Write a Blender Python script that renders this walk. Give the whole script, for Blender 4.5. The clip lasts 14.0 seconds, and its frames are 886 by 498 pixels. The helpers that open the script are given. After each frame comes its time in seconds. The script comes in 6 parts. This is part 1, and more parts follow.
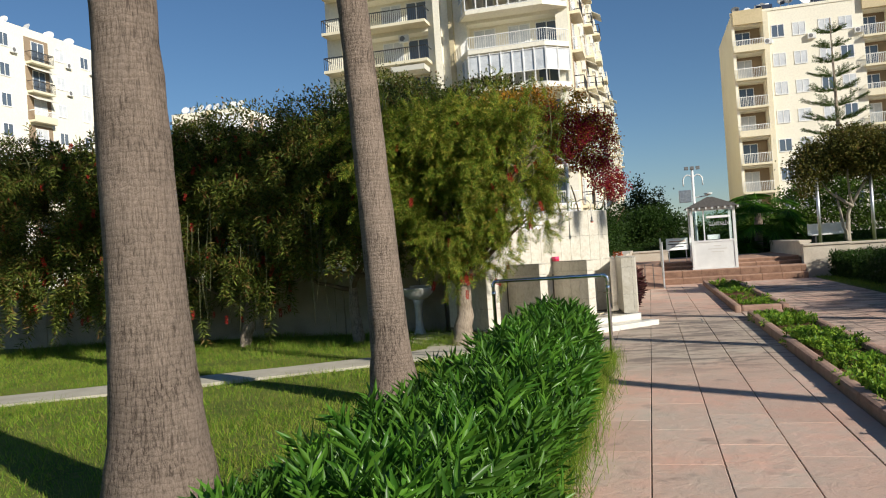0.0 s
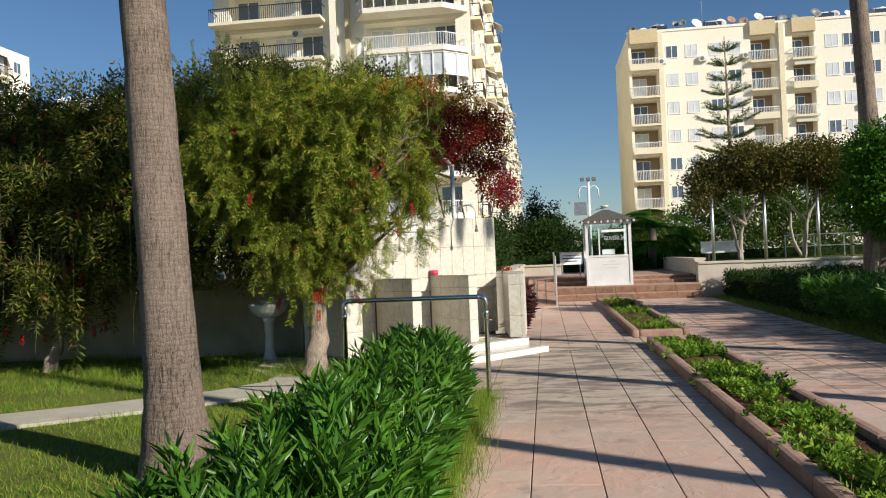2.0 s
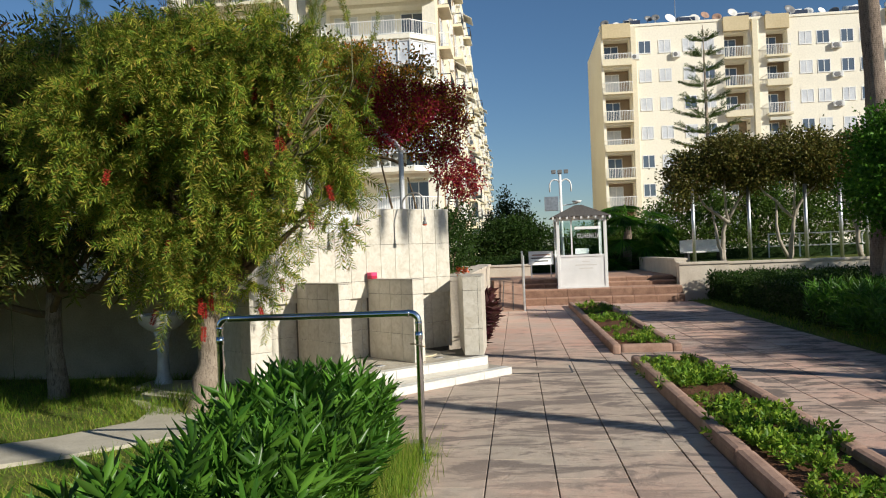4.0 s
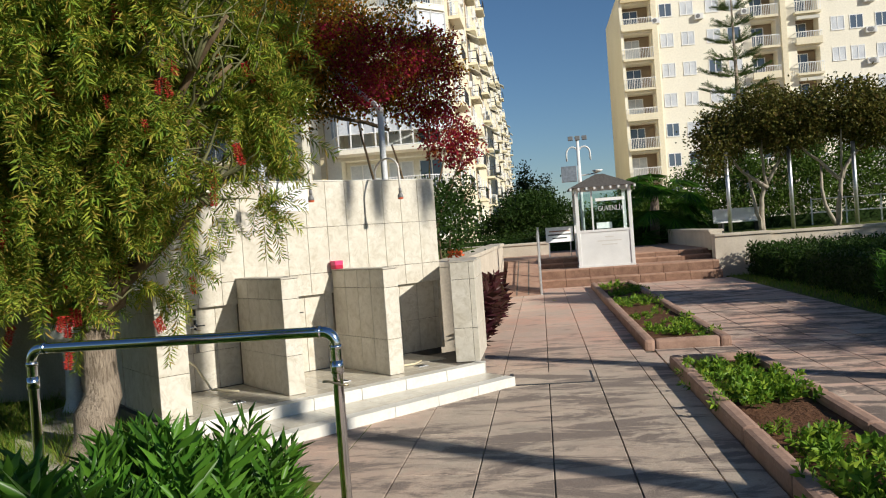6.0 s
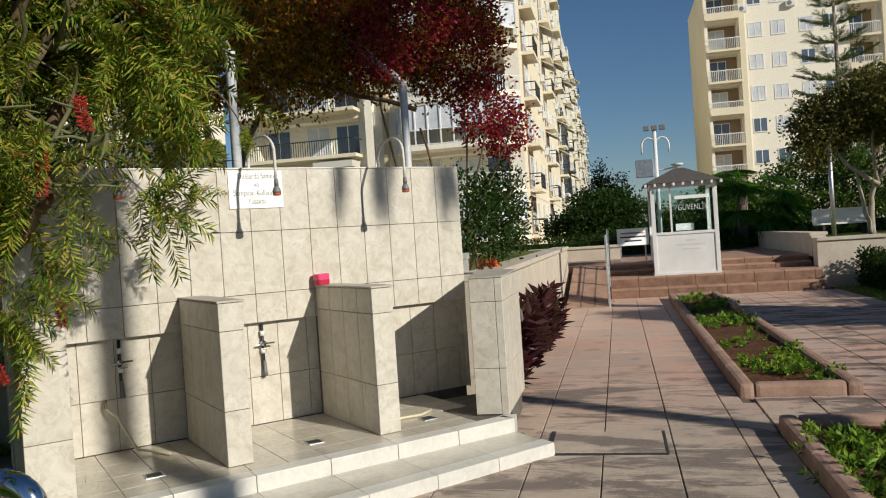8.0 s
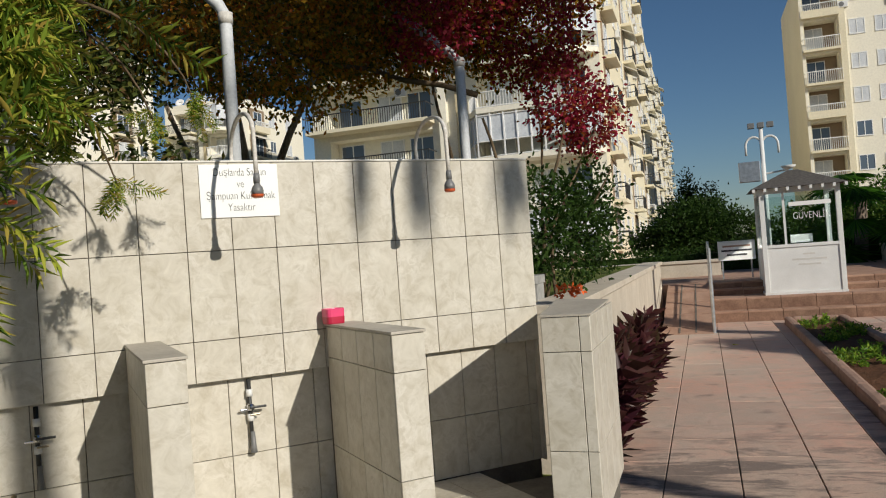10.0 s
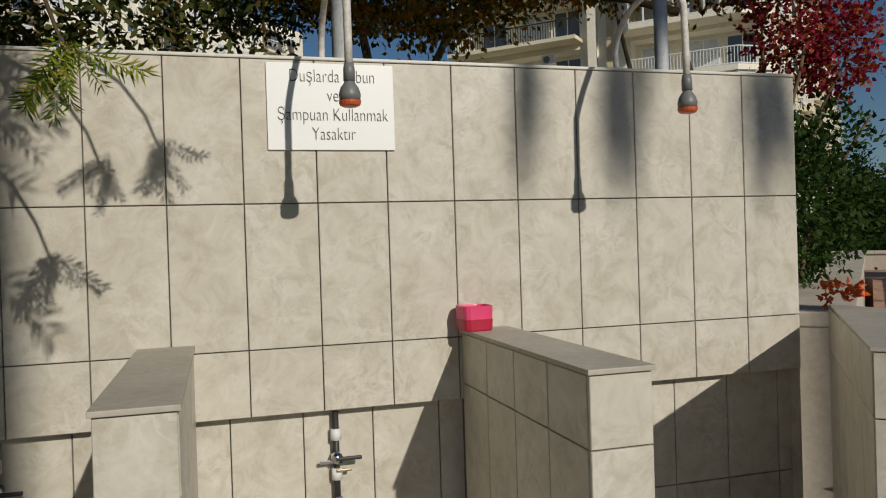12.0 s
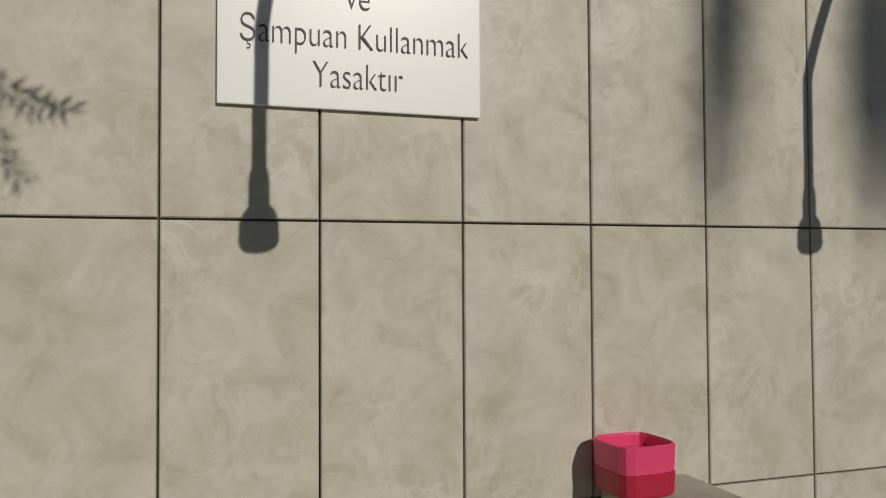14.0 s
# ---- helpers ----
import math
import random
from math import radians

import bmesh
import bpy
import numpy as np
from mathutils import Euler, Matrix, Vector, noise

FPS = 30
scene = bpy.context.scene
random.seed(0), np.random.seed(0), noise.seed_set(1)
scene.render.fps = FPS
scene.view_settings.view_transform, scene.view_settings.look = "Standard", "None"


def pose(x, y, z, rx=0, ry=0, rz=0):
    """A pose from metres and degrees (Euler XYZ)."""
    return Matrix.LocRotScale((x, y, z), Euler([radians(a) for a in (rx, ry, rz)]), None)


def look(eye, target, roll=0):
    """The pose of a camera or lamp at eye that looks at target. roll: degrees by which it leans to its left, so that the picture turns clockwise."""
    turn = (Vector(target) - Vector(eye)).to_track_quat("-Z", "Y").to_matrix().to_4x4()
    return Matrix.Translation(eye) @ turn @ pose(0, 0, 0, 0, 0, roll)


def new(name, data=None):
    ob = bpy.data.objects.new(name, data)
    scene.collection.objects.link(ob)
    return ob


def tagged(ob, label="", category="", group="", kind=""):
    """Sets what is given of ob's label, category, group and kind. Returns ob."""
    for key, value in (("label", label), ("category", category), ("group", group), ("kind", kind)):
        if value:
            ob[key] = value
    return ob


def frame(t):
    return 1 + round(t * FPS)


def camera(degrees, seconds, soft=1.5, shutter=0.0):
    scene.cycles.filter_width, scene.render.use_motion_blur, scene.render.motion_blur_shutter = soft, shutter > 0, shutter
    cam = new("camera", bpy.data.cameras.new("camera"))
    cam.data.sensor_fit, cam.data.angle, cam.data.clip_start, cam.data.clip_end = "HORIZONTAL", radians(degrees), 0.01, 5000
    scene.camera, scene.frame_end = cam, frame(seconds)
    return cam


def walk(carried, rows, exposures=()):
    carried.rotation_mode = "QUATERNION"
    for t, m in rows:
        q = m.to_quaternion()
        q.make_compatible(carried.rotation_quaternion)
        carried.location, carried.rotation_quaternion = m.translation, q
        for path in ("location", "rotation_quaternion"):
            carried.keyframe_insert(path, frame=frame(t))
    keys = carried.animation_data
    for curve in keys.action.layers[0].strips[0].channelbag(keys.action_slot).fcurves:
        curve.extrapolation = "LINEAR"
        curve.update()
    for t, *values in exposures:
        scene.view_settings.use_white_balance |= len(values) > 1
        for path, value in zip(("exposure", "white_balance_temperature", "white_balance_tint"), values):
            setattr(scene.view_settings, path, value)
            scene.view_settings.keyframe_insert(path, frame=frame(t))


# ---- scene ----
cam = camera(59.5, 14.0, soft=1.1)
PATH = [
    (0, (-0.454, 0.572, 1.562), (-0.971, 2.504, 1.575), -3.9),
    (0.5, (-0.451, 1.163, 1.586), (-0.926, 3.106, 1.573), -3.6),
    (1, (-0.446, 1.753, 1.565), (-0.763, 3.728, 1.575), -3.1),
    (1.5, (-0.412, 2.331, 1.573), (-0.676, 4.313, 1.587), -4.4),
    (2, (-0.386, 2.892, 1.574), (-0.648, 4.875, 1.595), -2.4),
    (2.5, (-0.312, 3.475, 1.586), (-0.493, 5.466, 1.606), -3.2),
    (3, (-0.319, 4.122, 1.58), (-0.474, 6.116, 1.6), -1.8),
    (5.5, (-0.11, 7.095, 1.551), (-0.361, 9.079, 1.531), -3.8),
    (6, (-0.045, 7.662, 1.543), (-0.297, 9.645, 1.51), -4.2),
    (6.5, (-0.017, 8.222, 1.562), (-0.249, 10.208, 1.546), -3.7),
    (7, (0.063, 8.774, 1.558), (-0.151, 10.763, 1.541), -3.9),
    (7.5, (0.092, 9.373, 1.546), (-0.134, 11.36, 1.514), -3.2),
    (8, (0.131, 9.915, 1.565), (-0.311, 11.866, 1.544), -3.8),
    (8.5, (0.087, 10.414, 1.585), (-0.477, 12.333, 1.579), -2.8),
    (9, (0.023, 10.894, 1.583), (-0.572, 12.803, 1.596), -3.5),
    (11.5, (-0.762, 13.071, 1.615), (-1.608, 14.883, 1.63), -2.7),
    (12, (-1.028, 13.446, 1.586), (-1.993, 15.198, 1.571), -1.8),
    (12.5, (-1.293, 13.826, 1.576), (-2.242, 15.586, 1.569), -1.5),
    (13, (-1.526, 14.151, 1.613), (-2.561, 15.861, 1.67), -0.2),
    (13.5, (-1.764, 14.381, 1.649), (-2.79, 16.096, 1.745), 0.0),
    (14, (-1.947, 14.57, 1.656), (-2.865, 16.346, 1.713), -0.3),
]
walk(cam, [(t, look(eye, target, roll)) for t, eye, target, roll in PATH],
     [(0, 0.25), (2, 0.31), (3, 0.28), (5.5, 0.2), (6.5, 0.15), (7.5, 0.0), (8.2, -0.2), (9, -0.24), (11.5, -0.62), (12.5, -0.93), (14, -1.15)])

# ---- light ----
SHADE_PALMS = [(7.8, 4.07, 14.0), (7.8, 7.93, 14.0), (7.8, 12.12, 10.37)]
SUN_AZ, SUN_EL = radians(-31.5), radians(27.0)
to_sun = Vector((math.cos(SUN_AZ) * math.cos(SUN_EL), math.sin(SUN_AZ) * math.cos(SUN_EL), math.sin(SUN_EL)))
world = bpy.data.worlds.new("sky_world")
scene.world = world
world.use_nodes = True
wn = world.node_tree.nodes
sky = wn.new("ShaderNodeTexSky")
sky.sky_type = "NISHITA"
sky.sun_disc = False
sky.sun_elevation = SUN_EL
sky.sun_rotation = math.atan2(to_sun.x, to_sun.y)
sky.air_density, sky.dust_density, sky.ozone_density = 1.0, 0.2, 4.5
wn["Background"].inputs["Strength"].default_value = 0.069
tint = wn.new("ShaderNodeHueSaturation")
tint.inputs["Saturation"].default_value = 1.08
world.node_tree.links.new(sky.outputs["Color"], tint.inputs["Color"])
world.node_tree.links.new(tint.outputs["Color"], wn["Background"].inputs["Color"])
sun_data = bpy.data.lights.new("sun", "SUN")
sun_data.energy, sun_data.angle, sun_data.color = 5.0, radians(0.6), (1.0, 0.945, 0.84)
sun = new("sun", sun_data)
sun.matrix_world = look(to_sun * 60, (0, 0, 0))


# ---- materials ----
class Mat:
    """A node material with a principled shader and a few shorthand nodes."""

    def __init__(self, name, rough=0.7, metal=0.0, spec=0.5):
        self.m = bpy.data.materials.new(name)
        self.m.use_nodes = True
        self.t = self.m.node_tree
        self.b = self.t.nodes["Principled BSDF"]
        self.b.inputs["Roughness"].default_value = rough
        self.b.inputs["Metallic"].default_value = metal
        self.b.inputs["Specular IOR Level"].default_value = spec

    def n(self, kind, **kw):
        node = self.t.nodes.new(kind)
        for k, v in kw.items():
            node.inputs[k.replace("_", " ")].default_value = v
        return node

    def l(self, a, b):
        self.t.links.new(a, b)

    def coord(self, scale=(1, 1, 1), kind="Object", shift=False):
        tc = self.n("ShaderNodeTexCoord")
        mp = self.n("ShaderNodeMapping")
        mp.inputs["Scale"].default_value = scale
        self.l(tc.outputs[kind], mp.inputs["Vector"])
        if shift:
            oi = self.n("ShaderNodeObjectInfo")
            mul = self.n("ShaderNodeMath")
            mul.operation = "MULTIPLY"
            mul.inputs[1].default_value = 37.0
            self.l(oi.outputs["Random"], mul.inputs[0])
            cb = self.n("ShaderNodeCombineXYZ")
            self.l(mul.outputs[0], cb.inputs[0])
            self.l(mul.outputs[0], cb.inputs[2])
            self.l(cb.outputs[0], mp.inputs["Location"])
        return mp.outputs["Vector"]

    def noise(self, vec, scale, detail=4.0, rough=0.55, distort=0.0):
        nd = self.n("ShaderNodeTexNoise", Scale=scale, Detail=detail, Roughness=rough, Distortion=distort)
        self.l(vec, nd.inputs["Vector"])
        return nd.outputs["Fac"]

    def ramp(self, fac, *stops):
        r = self.n("ShaderNodeValToRGB")
        els = r.color_ramp.elements
        while len(els) < len(stops):
            els.new(0.5)
        for e, (p, c) in zip(els, stops):
            e.position = p
            e.color = (*c, 1) if len(c) == 3 else c
        self.l(fac, r.inputs["Fac"])
        return r.outputs["Color"]

    def mix(self, fac, a, b, mode="MIX"):
        m = self.n("ShaderNodeMix")
        m.data_type, m.blend_type = "RGBA", mode
        for v, sock in ((fac, m.inputs["Factor"]), (a, m.inputs[6]), (b, m.inputs[7])):
            if isinstance(v, (int, float)):
                sock.default_value = v
            elif isinstance(v, tuple):
                sock.default_value = (*v, 1)
            else:
                self.l(v, sock)
        return m.outputs[2]

    def color(self, c):
        if isinstance(c, tuple):
            self.b.inputs["Base Color"].default_value = (*c, 1)
        else:
            self.l(c, self.b.inputs["Base Color"])
        return self

    def bump(self, h, strength=0.3, dist=0.01):
        bp = self.n("ShaderNodeBump", Strength=strength, Distance=dist)
        self.l(h, bp.inputs["Height"])
        self.l(bp.outputs["Normal"], self.b.inputs["Normal"])
        return self

    def patch(self, centre, radii, gain):
        """A soft oval spot on the ground for stains and wear."""
        sub = self.n("ShaderNodeVectorMath")
        sub.operation = "SUBTRACT"
        sub.inputs[1].default_value = centre
        self.l(self.n("ShaderNodeNewGeometry").outputs["Position"], sub.inputs[0])
        div = self.n("ShaderNodeVectorMath")
        div.operation = "DIVIDE"
        div.inputs[1].default_value = radii
        self.l(sub.outputs[0], div.inputs[0])
        size = self.n("ShaderNodeVectorMath")
        size.operation = "LENGTH"
        self.l(div.outputs[0], size.inputs[0])
        g = min(gain, 1.0)
        return self.ramp(size.outputs["Value"], (0.45 if gain <= 1 else 0.7, (g, g, g)), (1.0, (0, 0, 0)))

    def island(self):
        return self.n("ShaderNodeNewGeometry").outputs["Random Per Island"]

    def leafy(self, amount=0.35):
        """Lets light pass through thin leaves."""
        tr = self.n("ShaderNodeBsdfTranslucent")
        src = self.b.inputs["Base Color"]
        if src.links:
            self.l(src.links[0].from_socket, tr.inputs["Color"])
        else:
            tr.inputs["Color"].default_value = src.default_value
        mx = self.n("ShaderNodeMixShader", Fac=amount)
        out = self.t.nodes["Material Output"]
        self.l(self.b.outputs[0], mx.inputs[1])
        self.l(tr.outputs[0], mx.inputs[2])
        self.l(mx.outputs[0], out.inputs["Surface"])
        return self


def mottled(name, dark, light, scale=6.0, rough=0.8, fine=60.0, bump=0.25, dist=0.006, spec=0.3, shift=False, stretch=(1, 1, 1)):
    m = Mat(name, rough, spec=spec)
    v = m.coord(stretch, shift=shift)
    big, small = m.noise(v, scale, 5), m.noise(v, fine, 3)
    c = m.ramp(big, (0.3, dark), (0.7, light))
    c = m.mix(0.25, c, m.ramp(small, (0.3, tuple(0.6 * q for q in dark)), (0.7, light)), "MIX")
    m.color(c)
    m.bump(small, bump, dist)
    return m


def leaf_mat(name, *cols, rough=0.55, pass_light=0.35, spec=0.14):
    m = Mat(name, rough, spec=spec)
    c = m.ramp(m.island(), *[(i / max(1, len(cols) - 1), c) for i, c in enumerate(cols)])
    v = m.coord()
    c = m.mix(m.ramp(m.noise(v, 2.2, 3), (0.35, (0, 0, 0)), (0.6, (1, 1, 1))), m.mix(0.3, c, (0.04, 0.05, 0.012)), c)
    m.color(c)
    m.leafy(pass_light)
    return m.m


def flat(name, c, rough=0.5, metal=0.0, fine=40.0, amount=0.12):
    m = Mat(name, rough, metal)
    v = m.coord()
    m.color(m.mix(m.noise(v, fine, 4), tuple(q * (1 - amount) for q in c), tuple(min(1, q * (1 + amount)) for q in c)))
    return m.m


def tile_material():
    m = Mat("beige_marbled_tile", 0.42, spec=0.32)
    v = m.coord(shift=True)
    cloud = m.noise(v, 9.0, 7, 0.68, 0.8)
    vein = m.noise(v, 12.0, 7, 0.62, 0.7)
    c = m.ramp(cloud, (0.34, (0.455, 0.41, 0.325)), (0.5, (0.545, 0.505, 0.425)), (0.66, (0.605, 0.565, 0.48)))
    edge = m.ramp(vein, (0.42, (0, 0, 0)), (0.5, (0.8, 0.8, 0.8)), (0.57, (0, 0, 0)))
    c = m.mix(m.mix(1.0, m.mix(1.0, edge, m.ramp(m.noise(v, 4.0, 2), (0.4, (0, 0, 0)), (0.65, (1, 1, 1))), "MULTIPLY"), (0.6, 0.6, 0.6), "MULTIPLY"), c, (0.72, 0.685, 0.62))
    m.color(c)
    m.bump(m.noise(v, 26, 5), 0.12, 0.003)
    return m.m


def paving_material():
    m = Mat("stamped_pink_concrete", 0.78, spec=0.3)
    v = m.coord(kind="Object", shift=True)
    tone = m.n("ShaderNodeObjectInfo").outputs["Random"]
    w = m.n("ShaderNodeNewGeometry").outputs["Position"]
    mp = m.n("ShaderNodeMapping")
    m.l(w, mp.inputs["Vector"])
    wv = mp.outputs["Vector"]
    patch = m.noise(wv, 0.75, 5, 0.65)
    c = m.ramp(patch, (0.34, (0.56, 0.455, 0.37)), (0.48, (0.67, 0.45, 0.35)), (0.62, (0.71, 0.40, 0.295)))
    c = m.mix(m.ramp(m.noise(v, 5, 6, 0.65, 0.8), (0.4, (0, 0, 0)), (0.68, (0.55, 0.55, 0.55))), c, (0.44, 0.385, 0.305))
    c = m.mix(m.ramp(tone, (0.0, (0, 0, 0)), (1.0, (0.5, 0.5, 0.5))), c, (0.43, 0.275, 0.21))
    spots = m.ramp(m.noise(wv, 2.3, 3), (0.62, (0, 0, 0)), (0.74, (0.6, 0.6, 0.6)))
    c = m.mix(spots, c, (0.13, 0.10, 0.085))
    # grey scrubbed slabs before the showers, and dark damp streaks on the walks beyond them
    c = m.mix(m.patch((0.2, 13.6, 0), (2.6, 4.6, 9), 0.62), c, m.ramp(m.noise(wv, 3.0, 5, 0.7), (0.35, (0.31, 0.28, 0.215)), (0.65, (0.53, 0.475, 0.37))))
    mp2 = m.n("ShaderNodeMapping")
    mp2.inputs["Scale"].default_value = (0.55, 1.5, 1)
    m.l(w, mp2.inputs["Vector"])
    streak = m.ramp(m.noise(mp2.outputs["Vector"], 2.1, 6, 0.72, 0.6), (0.48, (0, 0, 0)), (0.56, (0.85, 0.85, 0.85)))
    damp = m.mix(1.0, m.patch((3.2, 19.0, 0), (2.6, 9.0, 9), 1.6), streak, "MULTIPLY")
    c = m.mix(damp, c, (0.065, 0.045, 0.036))
    near = m.mix(1.0, m.patch((0.2, 14.4, 0), (3.4, 4.8, 9), 1.2), streak, "MULTIPLY")
    c = m.mix(near, c, (0.13, 0.10, 0.085))
    c = m.mix(0.2, c, m.ramp(m.noise(wv, 90, 2), (0.3, (0.2, 0.165, 0.135)), (0.7, (0.6, 0.5, 0.43))))
    m.color(c)
    h = m.noise(wv, 7, 7, 0.62, 0.7)
    m.bump(h, 0.8, 0.014)
    return m.m


def bark_material(name, dark, light, rings):
    m = Mat(name, 0.9, spec=0.15)
    flat_v = m.coord()
    fis = m.noise(m.coord((20, 20, 2.6)), 3.4, 8, 0.78, 0.5)
    ring = m.n("ShaderNodeTexWave", Scale=rings, Distortion=5.0, Detail=4.0)
    ring.inputs["Detail Scale"].default_value = 2.2
    ring.bands_direction = "Z"
    m.l(flat_v, ring.inputs["Vector"])
    c = m.ramp(fis, (0.40, dark), (0.49, tuple(0.72 * q for q in light)), (0.62, light))
    c = m.mix(m.ramp(ring.outputs["Fac"], (0.0, (0.38, 0.38, 0.38)), (0.2, (0, 0, 0))), c, dark)
    c = m.mix(m.ramp(m.noise(flat_v, 1.7, 4), (0.42, (0, 0, 0)), (0.7, (0.5, 0.5, 0.5))), c, tuple(1.3 * q for q in light))
    m.color(c)
    m.bump(m.mix(0.07, fis, ring.outputs["Fac"]), 1.0, 0.03)
    return m.m


def glass_material(name, tint=(0.75, 0.85, 0.85)):
    m = Mat(name, 0.03)
    m.color(tint)
    m.b.inputs["Transmission Weight"].default_value = 1.0
    m.b.inputs["IOR"].default_value = 1.08
    return m.m


def soil_material(name, a, b, c3):
    m = Mat(name, 0.95, spec=0.1)
    v = m.coord()
    c = m.ramp(m.noise(v, 0.7, 5), (0.35, a), (0.6, b))
    c = m.mix(m.ramp(m.noise(v, 14, 4), (0.4, (0, 0, 0)), (0.7, (0.8, 0.8, 0.8))), c, c3)
    m.color(c)
    m.bump(m.noise(v, 25, 5), 0.8, 0.03)
    return m.m


M_TILE = tile_material()
M_GROUT = mottled("dark_grout", (0.10, 0.09, 0.075), (0.17, 0.15, 0.125), 8, 0.9).m
M_CAP = mottled("grey_stone_cap", (0.40, 0.36, 0.30), (0.52, 0.48, 0.41), 5, 0.55, 40, 0.1, 0.002).m
M_WETTILE = mottled("wet_floor_tile", (0.48, 0.43, 0.34), (0.64, 0.59, 0.49), 3.5, 0.22, 30, 0.05, 0.002, 0.5, True).m
M_WHITETILE = mottled("pale_riser_tile", (0.62, 0.60, 0.54), (0.74, 0.72, 0.66), 4, 0.4, 30, 0.05, 0.002, 0.5, True).m
M_PAVE = paving_material()
M_JOINT = mottled("dark_paving_joint", (0.10, 0.085, 0.07), (0.20, 0.175, 0.145), 5, 0.95).m
M_KERB = mottled("pink_concrete_kerb", (0.27, 0.165, 0.12), (0.46, 0.30, 0.225), 4, 0.85, 45, 0.4, 0.008).m
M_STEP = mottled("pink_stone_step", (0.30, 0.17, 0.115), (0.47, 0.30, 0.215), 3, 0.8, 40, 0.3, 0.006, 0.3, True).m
# risers take a darker tone than the step blocks
M_RISER = mottled("dark_step_riser", (0.17, 0.095, 0.065), (0.34, 0.205, 0.14), 5, 0.85, 40, 0.3, 0.006, 0.3, True).m
M_CONC = mottled("weathered_concrete", (0.33, 0.28, 0.20), (0.56, 0.48, 0.35), 1.6, 0.9, 40, 0.35, 0.008).m
M_LAWNPATH = mottled("grey_concrete_path", (0.38, 0.345, 0.27), (0.54, 0.495, 0.40), 2.5, 0.9, 50, 0.4, 0.008).m
M_PLANTER = mottled("cream_stone_planter", (0.50, 0.43, 0.34), (0.64, 0.57, 0.47), 2.5, 0.7, 40, 0.15, 0.004).m
M_GREYMARBLE = mottled("grey_marble", (0.24, 0.24, 0.23), (0.50, 0.49, 0.46), 5, 0.4, 20, 0.05, 0.002).m
M_GRASS_GROUND = soil_material("lawn_soil", (0.07, 0.11, 0.02), (0.13, 0.17, 0.03), (0.17, 0.15, 0.05))
M_SOIL = soil_material("red_soil", (0.11, 0.055, 0.03), (0.16, 0.08, 0.045), (0.07, 0.035, 0.02))
M_FAR = soil_material("far_ground", (0.10, 0.10, 0.06), (0.16, 0.14, 0.10), (0.08, 0.09, 0.04))
M_PALM = bark_material("palm_bark", (0.065, 0.048, 0.037), (0.31, 0.24, 0.19), 7.5)
M_BARK = bark_material("peeling_grey_bark", (0.11, 0.08, 0.055), (0.42, 0.34, 0.26), 1.0)
M_TWIG = mottled("brown_twig", (0.08, 0.055, 0.03), (0.17, 0.12, 0.07), 10, 0.9).m
M_STRAND = mottled("green_brown_strand", (0.09, 0.095, 0.04), (0.17, 0.17, 0.08), 10, 0.85).m
M_PALEWOOD = mottled("pale_stem", (0.28, 0.24, 0.19), (0.42, 0.37, 0.30), 10, 0.85).m
M_STEEL = Mat("galvanised_steel", 0.38, 0.9)
M_STEEL.color(M_STEEL.ramp(M_STEEL.noise(M_STEEL.coord(), 14, 4), (0.3, (0.42, 0.43, 0.45)), (0.7, (0.62, 0.63, 0.65))))
M_STEEL = M_STEEL.m
M_POLE = mottled("pale_grey_pole_paint", (0.50, 0.52, 0.53), (0.72, 0.73, 0.73), 6, 0.5, 60, 0.15, 0.003).m
M_CHROME = Mat("polished_steel", 0.12, 1.0).color((0.68, 0.69, 0.72)).m
M_WHITE = mottled("white_paint", (0.70, 0.70, 0.68), (0.82, 0.82, 0.80), 3, 0.4, 50, 0.05, 0.002).m
M_ARM = mottled("chalky_pipe", (0.50, 0.46, 0.40), (0.78, 0.75, 0.70), 30, 0.6, 90, 0.4, 0.004).m
M_SIGN = flat("white_sign_board", (0.86, 0.86, 0.84), 0.35, 0, 4, 0.02)
M_INK = flat("dark_ink", (0.035, 0.035, 0.04), 0.5)
M_PINK = flat("pink_plastic", (0.72, 0.06, 0.17), 0.35, 0, 8, 0.1)
M_PINKDARK = flat("dark_pink_plastic", (0.42, 0.012, 0.045), 0.4, 0, 8, 0.1)
M_ORANGE = flat("orange_rose", (0.8, 0.12, 0.01), 0.45)
M_ORANGEPLASTIC = flat("orange_plastic", (0.55, 0.10, 0.03), 0.4)
M_GREYPLASTIC = flat("grey_plastic", (0.17, 0.17, 0.17), 0.45)
M_YELLOW = flat("yellow_leaf", (0.6, 0.5, 0.04), 0.5)
M_BLUE = flat("blue_plastic", (0.02, 0.10, 0.30), 0.4)
M_BLACK = flat("black_iron", (0.03, 0.03, 0.03), 0.5)
M_HOSE = flat("cream_hose", (0.62, 0.55, 0.38), 0.45)
M_BRASS = flat("tarnished_brass", (0.33, 0.27, 0.17), 0.35, 0.8)
M_PORCELAIN = mottled("stained_porcelain", (0.60, 0.58, 0.54), (0.78, 0.77, 0.74), 7, 0.25, 50, 0.05, 0.002, 0.6).m
M_ROOF = mottled("grey_shingle", (0.06, 0.055, 0.05), (0.14, 0.125, 0.11), 20, 0.85).m
M_GLASS = glass_material("kiosk_glass")
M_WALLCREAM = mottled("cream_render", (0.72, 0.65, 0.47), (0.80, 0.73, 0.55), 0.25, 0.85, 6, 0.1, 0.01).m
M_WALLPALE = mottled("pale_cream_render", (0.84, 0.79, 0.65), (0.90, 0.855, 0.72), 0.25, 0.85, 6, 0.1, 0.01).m
